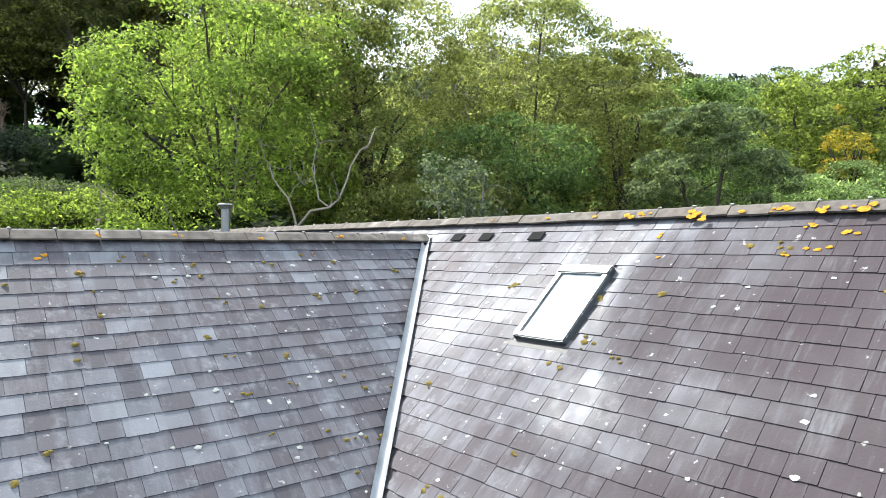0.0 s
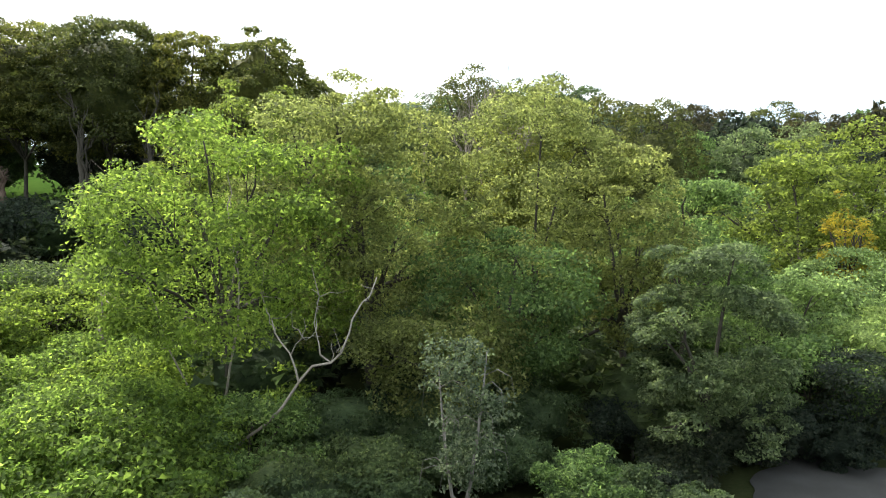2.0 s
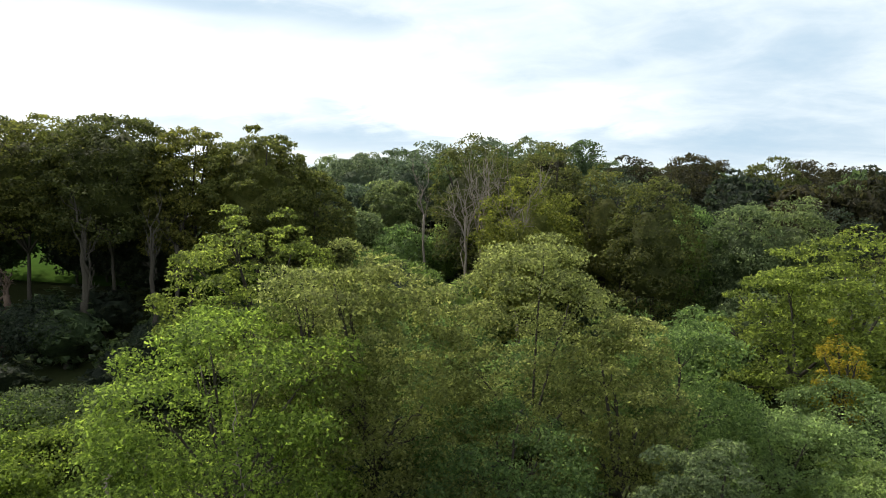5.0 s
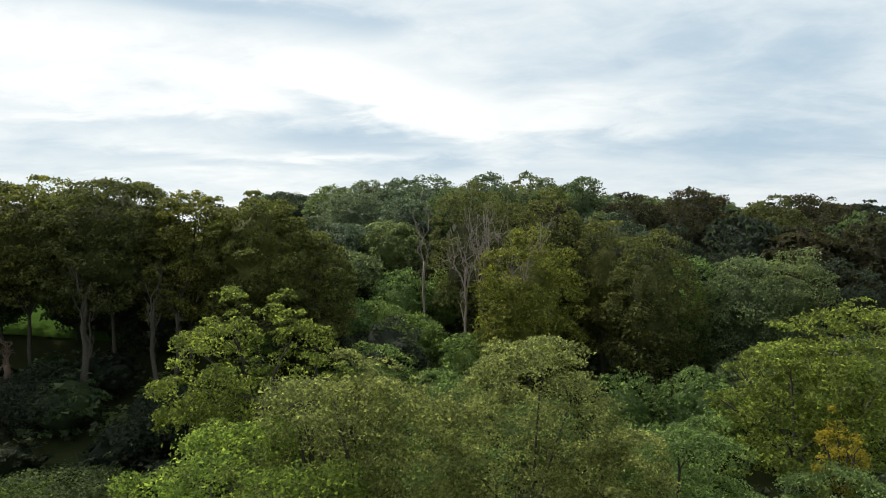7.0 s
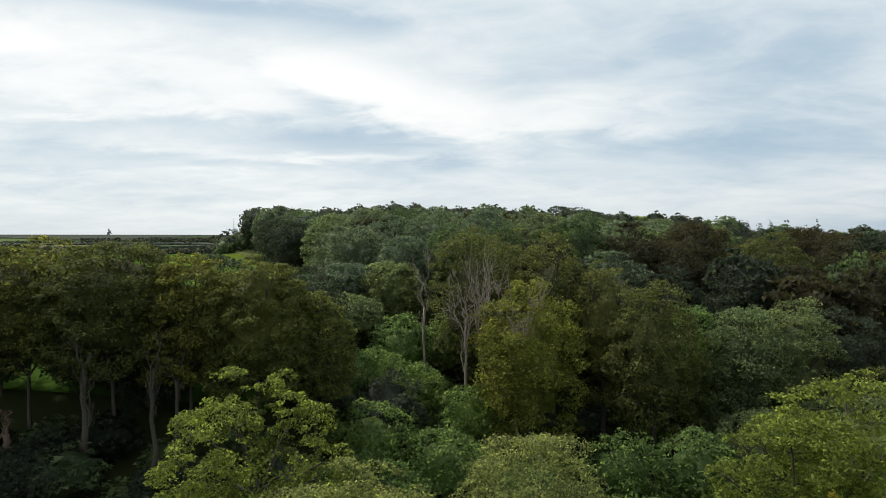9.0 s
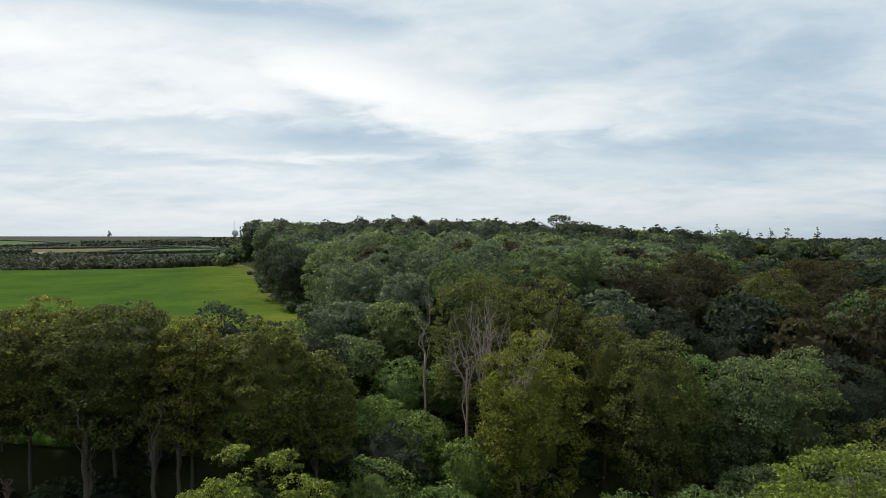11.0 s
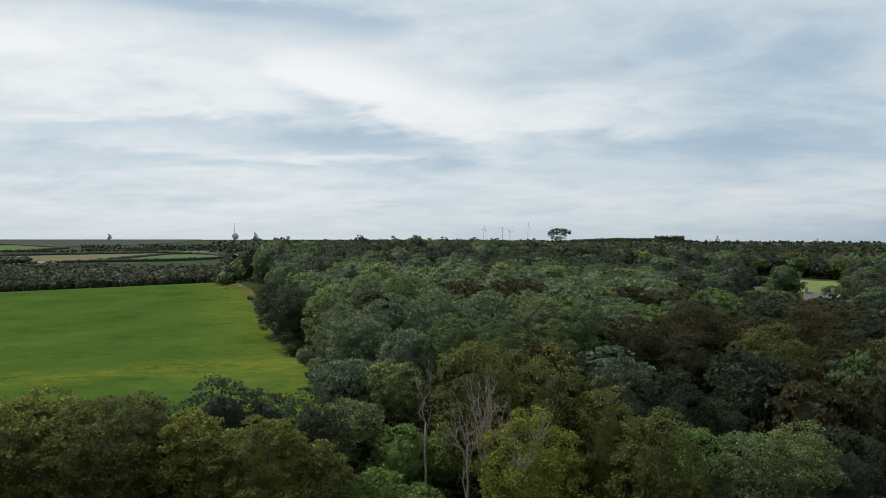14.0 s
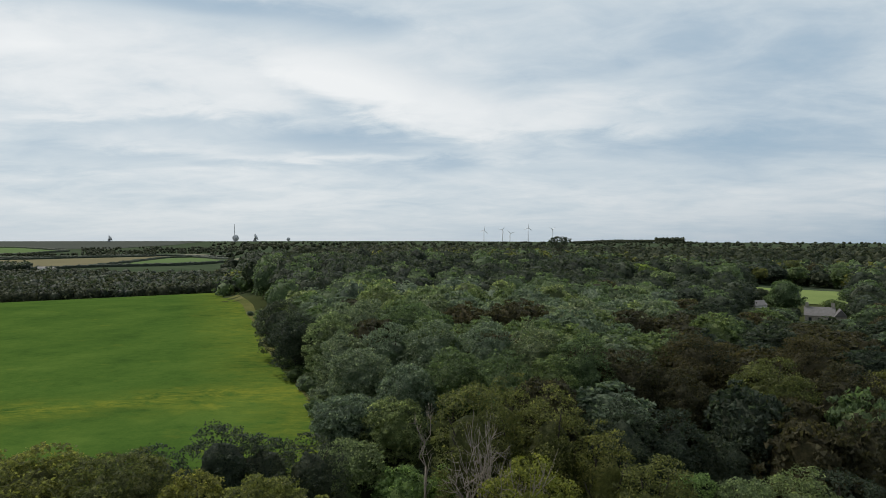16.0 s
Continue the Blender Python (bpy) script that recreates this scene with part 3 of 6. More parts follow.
def tube(bm, points, radii, sides=7):
    """A tapering limb through points, added to bm."""
    rings = []
    for i, (p, r) in enumerate(zip(points, radii)):
        p = Vector(p)
        q = Vector(points[min(i + 1, len(points) - 1)]) - Vector(points[max(i - 1, 0)])
        side_a = q.normalized().orthogonal().normalized()
        side_b = q.normalized().cross(side_a)
        rings.append([bm.verts.new(p + r * (math.cos(6.2832 * k / sides) * side_a + math.sin(6.2832 * k / sides) * side_b)) for k in range(sides)])
    for lower, upper in zip(rings, rings[1:]):
        best = min(range(sides), key=lambda s: sum((lower[k].co - upper[(k + s) % sides].co).length for k in range(sides)))
        for k in range(sides):
            bm.faces.new((lower[k], lower[(k + 1) % sides], upper[(k + 1 + best) % sides], upper[(k + best) % sides]))
    bm.faces.new(rings[-1])


def bent(rng, a, b, steps, wobble):
    a, b = np.array(a, float), np.array(b, float)
    pts = [a + (b - a) * i / steps for i in range(steps + 1)]
    return [tuple(p + (rng.normal(0, wobble, 3) if 0 < i < steps else 0)) for i, p in enumerate(pts)]


def trunk_mesh(rng, height, crown_z, radius, lobes, limbs=8, lean=(0.0, 0.0), sides=8, twig=0.25):
    """A trunk with limbs that reach into the crown's lobes."""
    bm = bmesh.new()
    top = (lean[0] * 0.7, lean[1] * 0.7, crown_z + 0.4 * (height - crown_z))
    stem = bent(rng, (0, 0, -0.6), top, 6, radius * 0.35)
    tube(bm, stem, [radius * (1.25 if i == 0 else 1 - 0.65 * i / 6) for i in range(7)], sides)
    for c, r in sorted(lobes[:-1], key=lambda e: rng.random())[:limbs]:
        start = np.array(stem[4 + int(rng.integers(0, 2))])
        end = np.array(c) + np.array((0, 0, 0.1 * r[2]))
        mid = (start + end) / 2 + np.array((0, 0, 0.08 * np.linalg.norm(end - start)))
        path = [tuple(start), *bent(rng, (start + mid) / 2, mid, 1, 0), *bent(rng, (mid + end) / 2, end, 2, 0.12)]
        tube(bm, path, [radius * 0.42 * (1 - 0.8 * i / (len(path) - 1)) + 0.02 for i in range(len(path))], 5)
        for _ in range(2):
            tip = end + rng.normal(0, 1, 3) * r * 0.5
            tube(bm, bent(rng, tuple((mid + end) / 2), tip, 3, 0.15), [radius * twig * k for k in (0.6, 0.45, 0.3, 0.12)], 4)
    return bm


COUNT = [0]


def tree(x, y, top, radius, hue, label, name="tree", category="tree", leaves=6000, size=0.42, crown=0.62, lobes=18, lobe=0.42, squash=0.8, low=-0.35,
         bark=None, limbs=8, stem=None, lean=(0.0, 0.0), ry=1.0, group="", twig=0.25, fill=0.0, puffs=6, puff=0.55, ragged=0.3, jitter=0.14, skirt=False, flat=0.5):
    """A broadleaf tree: trunk with limbs, and a crown of leaf sprays on uneven lobes. crown: the crown's part of the height."""
    COUNT[0] += 1
    rng = np.random.default_rng(100 + COUNT[0])
    base = float(land(x, y))
    height = top + 0.6 - base
    thing = new(name)
    thing.location = (x, y, base)
    rz = height * crown / 2
    centre = (lean[0], lean[1], height - rz)
    blobs = make_lobes(rng, centre, (radius, radius * ry, rz), lobes, lobe, low, squash, jitter, skirt)
    # bring the highest leaves to the wanted top
    over = max(c[2] + r[2] for c, r in blobs) - height
    blobs = [(c - np.array((0, 0, over)), r) for c, r in blobs]
    part("trunk", trunk_mesh(rng, height, height * (1 - crown), stem or 0.018 * height + 0.04, blobs, limbs, lean, twig=twig), bark or BARK, thing, soft=True)
    near_by = y < 70
    v, f, n = crown_mesh(rng, blobs, int(leaves * (2.45 if near_by else 1.25)), size * (0.52 if near_by else 0.7), puffs, puff, fill, 3 if height > 9 else 2, ragged, flat=flat)
    mesh_object("crown", v, f, LEAF[hue], thing, normals=n)
    return tagged(thing, label, category, group)


# the trees beyond the house, nearest first
tree(-13.5, 42.5, 21.5, 9.5, "bright", "bright green ash tree with pale bent lower limbs", leaves=16000, size=0.38, crown=0.86, lobes=40, lobe=0.27, bark=BARK, limbs=14, low=-0.85, stem=0.26)
tree(-9.0, 48.0, 24.0, 6.0, "olive_lit", "olive green tree crowded beside the ash", leaves=8000, size=0.36, crown=0.8, lobes=26, lobe=0.32, limbs=8, low=-0.6)
tree(-5.0, 48.0, 25.8, 6.8, "olive_lit", "tall olive green tree with a dense rounded crown", leaves=15000, size=0.36, crown=0.92, lobes=70, lobe=0.25, limbs=7, low=-1.0, skirt=True, jitter=0.08)
tree(7.2, 53.0, 26.4, 7.2, "olive_lit", "rounded olive green tree with bare grey twigs showing", leaves=15000, size=0.36, crown=0.92, lobes=70, lobe=0.25, limbs=7, low=-1.0, skirt=True, jitter=0.08, stem=0.24)
tree(12.6, 46.5, 20.4, 4.4, "olive_lit", "bronzed olive tree leaning over the lane", leaves=9000, size=0.34, crown=0.9, lobes=34, lobe=0.3, low=-1.0, skirt=True, jitter=0.1)
tree(4.0, 45.0, 14.5, 6.0, "leaf", "shaded dark green understorey tree", leaves=8000, size=0.36, crown=0.9, lobes=22, low=-0.8)
tree(-18.6, 66.5, 29.0, 9.2, "lime", "yellow-green tree with open airy foliage", leaves=9500, size=0.46, crown=0.8, lobes=60, lobe=0.19, jitter=0.12, puff=0.5, limbs=12, stem=0.34, low=-0.7)
tree(19.5, 54.5, 19.0, 6.0, "leaf", "mid-green tree in the shade behind the lane", leaves=8000, size=0.38, crown=0.85, lobes=22, low=-0.7)
tree(15.2, 38.2, 13.3, 4.6, "ash", "grey-green tree with drooping layered branches to the ground", leaves=13000, size=0.32, crown=0.98, lobes=44, lobe=0.27, squash=0.6, low=-1.1, skirt=True, limbs=4, jitter=0.1)
tree(28.5, 55.0, 11.5, 7.0, "pale", "low spreading grey-green tree beside the drive", leaves=9000, size=0.38, crown=0.95, lobes=26, squash=0.6, low=-0.9)
tree(37.0, 60.5, 13.0, 6.5, "pale", "mid-green tree beside the drive", leaves=8000, size=0.38, crown=0.9, lobes=24, low=-0.8)
tree(29.5, 47.5, 8.0, 5.2, "pale", "low dark tree arching over the lane", leaves=7000, size=0.34, crown=0.8, lobes=20, squash=0.6, low=-0.5)
tree(38.5, 72.0, 24.6, 8.2, "lime", "broad yellow-green tree with layered foliage", leaves=14000, size=0.44, crown=0.92, lobes=50, lobe=0.25, squash=0.6, low=-0.95, skirt=True, limbs=9, jitter=0.1)
tree(47.0, 76.0, 27.2, 8.2, "lime", "yellow-green tree at the edge of the drive", leaves=9000, size=0.46, crown=0.85, lobes=30, lobe=0.3, squash=0.65, low=-0.8)
tree(37.6, 62.6, 18.4, 2.2, "orange", "small orange-leaved tree turning to autumn", leaves=1300, size=0.36, crown=0.7, lobes=22, lobe=0.3, jitter=0.26, squash=1.2)
tree(-32.5, 56.5, 10.0, 7.0, "bright", "bright green leafy shrub tree", leaves=9000, size=0.42, crown=0.95, lobes=24, low=-0.8)
tree(-25.5, 50.5, 6.5, 6.0, "bright", "bright green leafy shrub below the ash", leaves=8000, size=0.40, crown=0.98, lobes=22, low=-0.8)
tree(-17.0, 34.5, 6.6, 5.5, "bright", "bright green leafy shrub close behind the gable", leaves=9000, size=0.34, crown=0.98, lobes=24, low=-0.8)
tree(-24.0, 38.0, 5.0, 6.0, "bright", "bright green spreading shrub", leaves=8000, size=0.36, crown=0.98, lobes=22, low=-0.8)
tree(-10.5, 36.5, 5.0, 4.6, "leaf", "mid-green shrub in the shade of the ash", leaves=6500, size=0.32, crown=0.98, lobes=20, low=-0.8)
tree(-46.5, 77.0, 18.5, 7.0, "dark", "dark green undergrowth tree among tall trunks", leaves=6000, size=0.42, crown=0.95, lobes=22, low=-0.8)
tree(-36.5, 64.0, 11.5, 7.0, "green", "mid-green undergrowth shrub on the wooded bank", leaves=7000, size=0.42, crown=0.98, lobes=22, low=-0.8)
tree(-29.0, 73.0, 17.5, 6.0, "dark", "dark green shaded undergrowth tree", leaves=5000, size=0.42, crown=0.95, lobes=20, low=-0.8)
tree(6.2, 28.2, 4.8, 2.2, "leaf", "fresh green bushy shrub beside the lane", name="shrub", category="shrub", leaves=5000, size=0.24, crown=0.98, lobes=30, lobe=0.26, low=-0.9, jitter=0.24, skirt=True, squash=1.2)
tree(7.4, 35.6, 2.3, 2.3, "green", "low green shrub at the lane's edge", name="shrub", category="shrub", leaves=3500, size=0.22, crown=0.98, lobes=14, low=-0.8)
tree(0.5, 41.5, 11.5, 5.0, "olive_lit", "olive understorey tree behind the birch", leaves=6500, size=0.34, crown=0.9, lobes=22, low=-0.8)

for sx, sy, st, sr in ((-8.0, 33.0, 3.0, 3.0), (-3.5, 35.0, 3.4, 3.0), (0.8, 36.5, 3.2, 3.0), (4.0, 37.5, 3.0, 2.6), (13.0, 37.0, 2.6, 2.6), (16.2, 40.5, 3.6, 3.0), (12.0, 42.0, 4.2, 3.2), (-1.0, 41.0, 4.6, 3.4), (-6.0, 40.0, 4.6, 3.6), (5.5, 42.5, 5.0, 3.6), (11.0, 34.4, 1.6, 1.8), (19.0, 41.2, 2.8, 2.4), (22.0, 42.6, 3.4, 2.8), (24.5, 41.0, 2.6, 2.4)):
    tree(sx, sy, st, sr, "green" if sx < 6 else "dark", "low dark green shrub in the shade of the trees", name="shrub", category="shrub", leaves=2600, size=0.3, crown=0.98, lobes=14, low=-0.8, limbs=3, group="shrubs below the trees", fill=0.8)

tree(27.0, 43.6, 6.5, 4.2, "dark", "dark low tree at the back of the yard", leaves=4500, size=0.34, crown=0.95, lobes=18, low=-0.8)
tree(25.0, 45.5, 7.0, 4.5, "leaf", "low tree hanging over the lane", leaves=6000, size=0.34, crown=0.85, lobes=20, low=-0.6)
tree(33.0, 51.0, 8.5, 5.0, "pale", "low dark tree behind the yard", leaves=5000, size=0.36, crown=0.95, lobes=20, low=-0.8)

for sx, sy, st, sr in ((-41.0, 60.0, 11.0, 7.0), (-37.0, 51.0, 8.5, 6.0), (-30.5, 44.0, 6.2, 5.0), (-20.5, 44.5, 6.0, 5.0), (-14.0, 29.5, 4.6, 4.0), (-19.5, 29.5, 4.0, 3.6), (-15.5, 24.5, 3.2, 3.0), (-11.0, 25.5, 2.6, 2.4)):
    tree(sx, sy, st, sr, "bright", "bright green leafy shrub on the sunny bank", name="shrub", category="shrub", leaves=5000, size=0.4, crown=0.98, lobes=22, low=-0.8, limbs=3, group="bright shrubs")
for sx, sy, st, sr in ((-9.0, 28.0, 2.8, 2.6), (-5.0, 28.5, 2.4, 2.4), (-2.0, 31.0, 2.4, 2.2), (-6.0, 31.5, 2.8, 2.6), (-1.0, 27.5, 1.7, 1.9), (3.6, 27.0, 1.4, 1.8), (9.0, 30.6, 1.3, 1.6), (12.4, 32.5, 1.6, 1.6), (9.5, 34.0, 2.2, 2.2), (6.8, 33.6, 1.8, 1.8), (11.4, 28.0, 1.3, 1.5), (9.4, 26.6, 1.4, 1.7), (12.0, 25.4, 1.2, 1.5)):
    tree(sx, sy, st, sr, "green", "low green bramble at the edge of the trees", name="shrub", category="shrub", leaves=1900, size=0.28, crown=0.98, lobes=12, low=-0.8, limbs=2, group="brambles", fill=0.7)

for sx, sy, sh, sr in ((-4.5, 116, 4.0, 3.4), (0.0, 117.5, 4.5, 3.4), (5.0, 114, 3.6, 3.2), (6.5, 104.5, 4.2, 3.6), (9.0, 108, 4.5, 3.6), (-1.0, 107, 4.0, 3.6), (2.4, 110.5, 3.6, 3.4), (3.0, 102, 4.5, 3.8), (6.4, 97.5, 4.4, 3.6), (-6.0, 104, 4.5, 3.8), (-2.0, 100, 4.5, 3.6), (12, 96, 4.5, 3.6), (10, 92, 4.5, 3.6), (-8, 113, 4.0, 3.4), (16, 98, 4.0, 3.4)):
    tree(sx, sy, float(land(sx, sy)) + sh, sr, "leaf", "low leafy shrub on the bank below the dead trees", name="shrub", category="shrub", leaves=1300, size=0.5, crown=0.98, lobes=14, low=-0.8, limbs=2, group="shrubs below the dead trees", fill=0.75)

# the tall stand with bare lower trunks at the pasture's edge
for sx, sy, st, sr, sl in ((-67, 90, 41.6, 10.0, 0), (-54, 87, 42.4, 10.5, 0), (-42.5, 86, 41.8, 10.0, 1), (-32.0, 84.5, 40.4, 6.2, 0), (-23.6, 85, 39.9, 7.6, 0), (-17.0, 89, 35.0, 5.2, 0)):
    tree(sx, sy, st, sr, "beech" if sl == 0 else "olive", "tall beech with a broad spreading crown on a long bare trunk", leaves=int(2400 * sr), size=0.46, crown=0.8, lobes=80, lobe=0.25,
         squash=0.6, low=-0.8, skirt=True, limbs=12, stem=0.34, group="tall trees at the pasture's edge", twig=0.18, fill=0.0 if sr < 7 else 0.7, jitter=0.05)

# behind them, up the bank
# x, y, top, crown radius, foliage and its fullness
BANK_WEST = (  # the bank below the pasture
    (-22, 110, 38, 6.2, "dark", 4000), (-36, 108, 39.8, 6.5, "dark", 4000), (-46, 106, 37, 6.0, "dark", 3500), (-30, 112, 37, 6.0, "dark", 3500), (-11.5, 110, 24.5, 6.5, "leaf", 6000),
    (-5, 106, 22.5, 5.5, "leaf", 5500), (-17, 104, 26, 6.5, "green", 5500), (-7.5, 120, 29, 6, "green", 5000), (-3.0, 110, 21.5, 4.2, "green", 3500), (-18, 125, 32, 7.0, "blue", 6500),
    (-20, 138, 37.5, 7.5, "blue", 7500), (-10, 134, 38, 6.5, "ash", 7000), (-8, 143, 43, 6.5, "blue", 7000), (-10, 93, 19.5, 7.0, "leaf", 5000), (-9, 76, 17, 7.3, "leaf", 4500),
)
WOOD_WEST = (  # the wood's western side
    (-19, 153, 45.5, 7.5, "blue", 8000), (-2.5, 165, 50.3, 7.5, "blue", 8000), (-14, 171, 49, 7.5, "blue", 8000), (-26, 173, 46.5, 7, "blue", 7500), (-32, 188, 49.5, 8.0, "ash", 8500),
    (-24, 200, 52.5, 8.0, "blue", 8000), (-11, 188, 52, 7.5, "green", 7500), (-44, 198, 48.0, 7.5, "dark", 7000), (-54, 222, 50.5, 8.5, "dark", 8000),
)
VALLEY = (  # low growth on the valley floor
    (24, 88, 17, 5.5, "green", 3000), (34, 88, 17, 5.5, "green", 3000), (12, 82, 14, 5.3, "leaf", 3000), (0, 90, 17, 6.0, "leaf", 4000), (44, 91, 18.5, 7.0, "blue", 4500),
    (58, 92, 21, 8.5, "blue", 5000), (0, 68, 14.5, 7.5, "green", 3500), (22, 70, 14, 7.3, "green", 4000), (68, 98, 24, 9.0, "olive", 4500),
)
BANK_MIDDLE = (  # the middle of the bank
    (0.5, 122, 29, 5, "green", 4000), (3.6, 101, 19.5, 4.2, "green", 3500), (13.4, 103, 36.3, 8.6, "gold", 15000), (5.0, 119, 44.8, 7.6, "brown", 9000), (19.3, 119, 43.6, 7.0, "brown", 8500),
    (27, 112, 38.8, 5.8, "brown", 6500), (12, 127, 44.5, 6.0, "brown", 6000), (33, 104, 35.6, 7.4, "olive", 10000), (34, 128, 40, 7.0, "dark", 6000),
)
BANK_EAST = (  # the bank's eastern end
    (41, 110, 31.5, 5.5, "green", 5000), (47.5, 106, 31.8, 7.0, "blue", 9500), (57, 108, 33, 8.2, "blue", 11000), (67, 112, 31, 8, "dark", 7000), (44, 131, 37, 7.5, "dark", 6000),
    (56, 130, 35, 7.5, "dark", 6000),
)
WOOD_EAST = (  # beeches above the bank
    (43, 153, 45, 8.0, "brown", 8000), (61, 163, 47, 9.0, "brown", 9000), (52, 146, 42, 7, "brown", 6500), (72, 147, 44.2, 9.6, "olive", 12000), (90, 150, 41.5, 9.0, "brown", 9000),
    (91, 166, 45.5, 10, "brown", 9000), (104, 152, 40, 9, "olive", 8000), (31, 151, 48.6, 7.4, "green", 8000), (21.5, 157, 50.2, 7.0, "blue", 8000), (10.5, 160, 50, 7.5, "blue", 8000),
    (22, 141, 45.5, 6.0, "green", 6000), (2, 148, 46, 7.0, "green", 6500), (13, 143, 46.5, 6.5, "green", 6500),
)
MID = BANK_WEST + WOOD_WEST + VALLEY + BANK_MIDDLE + BANK_EAST + WOOD_EAST
WORDS = {"leaf": "fresh mid-green broadleaf tree on the bank", "ash": "soft grey-green ash in the wood", "beech": "bronzed beech at the pasture", "dark": "dark green tree in the closed wood", "green": "mid-green broadleaf tree in the wood", "blue": "grey-green broadleaf tree in the wood", "gold": "golden olive tree with drooping foliage", "olive_lit": "soft olive tree in the wood",
         "brown": "bronzed beech in the wood's canopy", "olive": "olive green beech in the wood's canopy", "lime": "yellow-green tree in the wood's canopy"}
# nearer crowns swap to lighter leaves, light put into colour against deep shade
LIGHTER = {"green": "leaf", "blue": "ash", "brown": "olive"}
for mx, my, mt, mr, mh, ml in MID:
    mh = LIGHTER.get(mh, mh) if my < 131 else mh
    tree(mx, my, mt, mr, mh, WORDS[mh], leaves=ml, size=0.5 if my < 131 else 0.6, crown=0.97, lobes=62, lobe=0.27, low=-1.1, skirt=True, limbs=5, squash=0.8, group="trees of the wood", fill=0.6, jitter=0.07, flat=0.62)


for ux in (*range(-84, -46, 7), *range(-40, -8, 10)):
    MID_Y = 97 + 2.5 * math.sin(ux)
    tree(ux + 2 * math.sin(ux * 3.0), MID_Y, float(land(ux, MID_Y)) + (10.5 if ux < -38 else 12) + 2 * math.sin(ux * 1.7), 6.2, "dark" if ux % 3 else "green", "dark hedge tree along the pasture's lower edge", leaves=2400, size=0.65, crown=0.97, lobes=18, low=-0.9, limbs=3, group="hedge trees", fill=0.78)


def in_wood(x, y):
    return x > float(field_edge(y)) + (12 if 235 < y < 470 else 6.5) if y < 498 else True


# the wood's canopy further back: a few crown shapes, set again and again
rng = np.random.default_rng(5)
KINDS = []
for k, hue in enumerate(("green", "ash", "brown", "brown", "dark", "blue", "blue", "dark")):
    r2 = np.random.default_rng(40 + k)
    blobs = make_lobes(r2, (0, 0, 9.2), (6.4, 6.4, 7.4), 44, 0.28, -0.7, 0.82, 0.07, True)
    v, f, n = crown_mesh(r2, blobs, 3300, 0.62, 5, 0.5, 0.7, 3, flat=0.62)
    light = crown_mesh(r2, blobs, 900, 0.8, 4, 0.5, 0.93, 2, 0.15, 0.5, 0.7)
    thing = new("tree")
    mesh_object("crown", v, f, LEAF[hue], thing, normals=n)
    part("trunk", trunk_mesh(r2, 15, 3, 0.3, blobs, 2, sides=5), BARK, thing, soft=True)
    tagged(thing, WORDS[hue], "tree", "trees of the wood")
    KINDS.append((thing, light, hue))


BUSHES = []
for k, hue in enumerate(("green", "leaf", "blue", "dark")):
    r2 = np.random.default_rng(60 + k)
    blobs = make_lobes(r2, (0, 0, 8.6), (6.6, 6.6, 7.4), 18, 0.4, -0.9, 0.82, 0.2)
    v, f, n = with_mass(*leaf_mesh(r2, blobs, 900, 1.02, 0.15, 0.1, 0.05, clump=1.0, per=8, outward=0.6, three=True), inner_mass(r2, blobs, 2, 0.82))
    bush = new("shrub")
    mesh_object("crown", v, f, LEAF[hue], bush, normals=n)
    bm = bmesh.new()
    tube(bm, [(0, 0, -0.4), (0.2, 0.1, 3.0), (0, 0, 8.0)], [0.5, 0.4, 0.15], 6)
    part("trunk", bm, BARK, bush, soft=True)
    bush.matrix_basis = pose(-6 + 9 * k, 79 + 3 * k, float(land(-6 + 9 * k, 79 + 3 * k)) - 1.2)
    bush.scale = (0.5, 0.5, 0.42)
    tagged(bush, "leafy green understorey shrub on the wooded bank", "shrub", "undergrowth of the bank")
    BUSHES.append(bush)


def set_down(store, shape, x, y, z, grow, turn, wide=1.0):
    """Add one crown to a growing set of arrays."""
    v, f, n = shape
    c, s_ = math.cos(turn), math.sin(turn)
    store[0].append(np.stack([(v[:, 0] * c - v[:, 1] * s_) * wide, (v[:, 0] * s_ + v[:, 1] * c) * wide, v[:, 2]], -1) * grow + np.array((x, y, z)))
    store[1].append(f + store[3][0])
    store[2].append(np.stack([n[:, 0] * c - n[:, 1] * s_, n[:, 0] * s_ + n[:, 1] * c, n[:, 2]], -1))
    store[3][0] += len(v)


def woodland(store, hue, label):
    ob = mesh_object("woodland", np.concatenate(store[0]), np.concatenate(store[1]), LEAF[hue], normals=np.concatenate(store[2]))
    return tagged(ob, label, "woodland", kind="stuff")


placed = [(m[0], m[1], m[3]) for m in MID] + [(114, 380, 8), (114.5, 350, 7), (85.5, 300, 9)]
spots = []
under = []
for gy in np.arange(45, 132, 7.6):
    for gx in np.arange(-72, 84, 7.6):
        px, py = gx + rng.uniform(-2.4, 2.4), gy + rng.uniform(-2.4, 2.4)
        if abs(px) < 0.72 * py and not (px < -12 and py < 62) and not (px < float(field_edge(py)) + 3 and py > 88) and not (px > 17 and py < 60):
            under.append((px, py))
for row, gy in enumerate(np.arange(125, 450, 11.8)):
    for gx in np.arange(-160, 330, 13.4):
        px, py = gx + 6.2 * (row % 2) + rng.uniform(-3.6, 3.6), gy + rng.uniform(-3.4, 3.4)
        if abs(px) > 0.72 * py + 8 or not in_wood(px, py):
            continue
        if any((px - a) ** 2 + (py - b) ** 2 < (0.75 * r + 2.5) ** 2 for a, b, r in placed):
            continue
        if 0.44 * py < px < 0.62 * py and (py > 385 or (px - 190) ** 2 + (py - 338) ** 2 < 13 ** 2):  # the house in the park and its lawn
            continue
        spots.append((px, py))
spots.sort(key=lambda s: s[1])
first = set()
stuff = {}


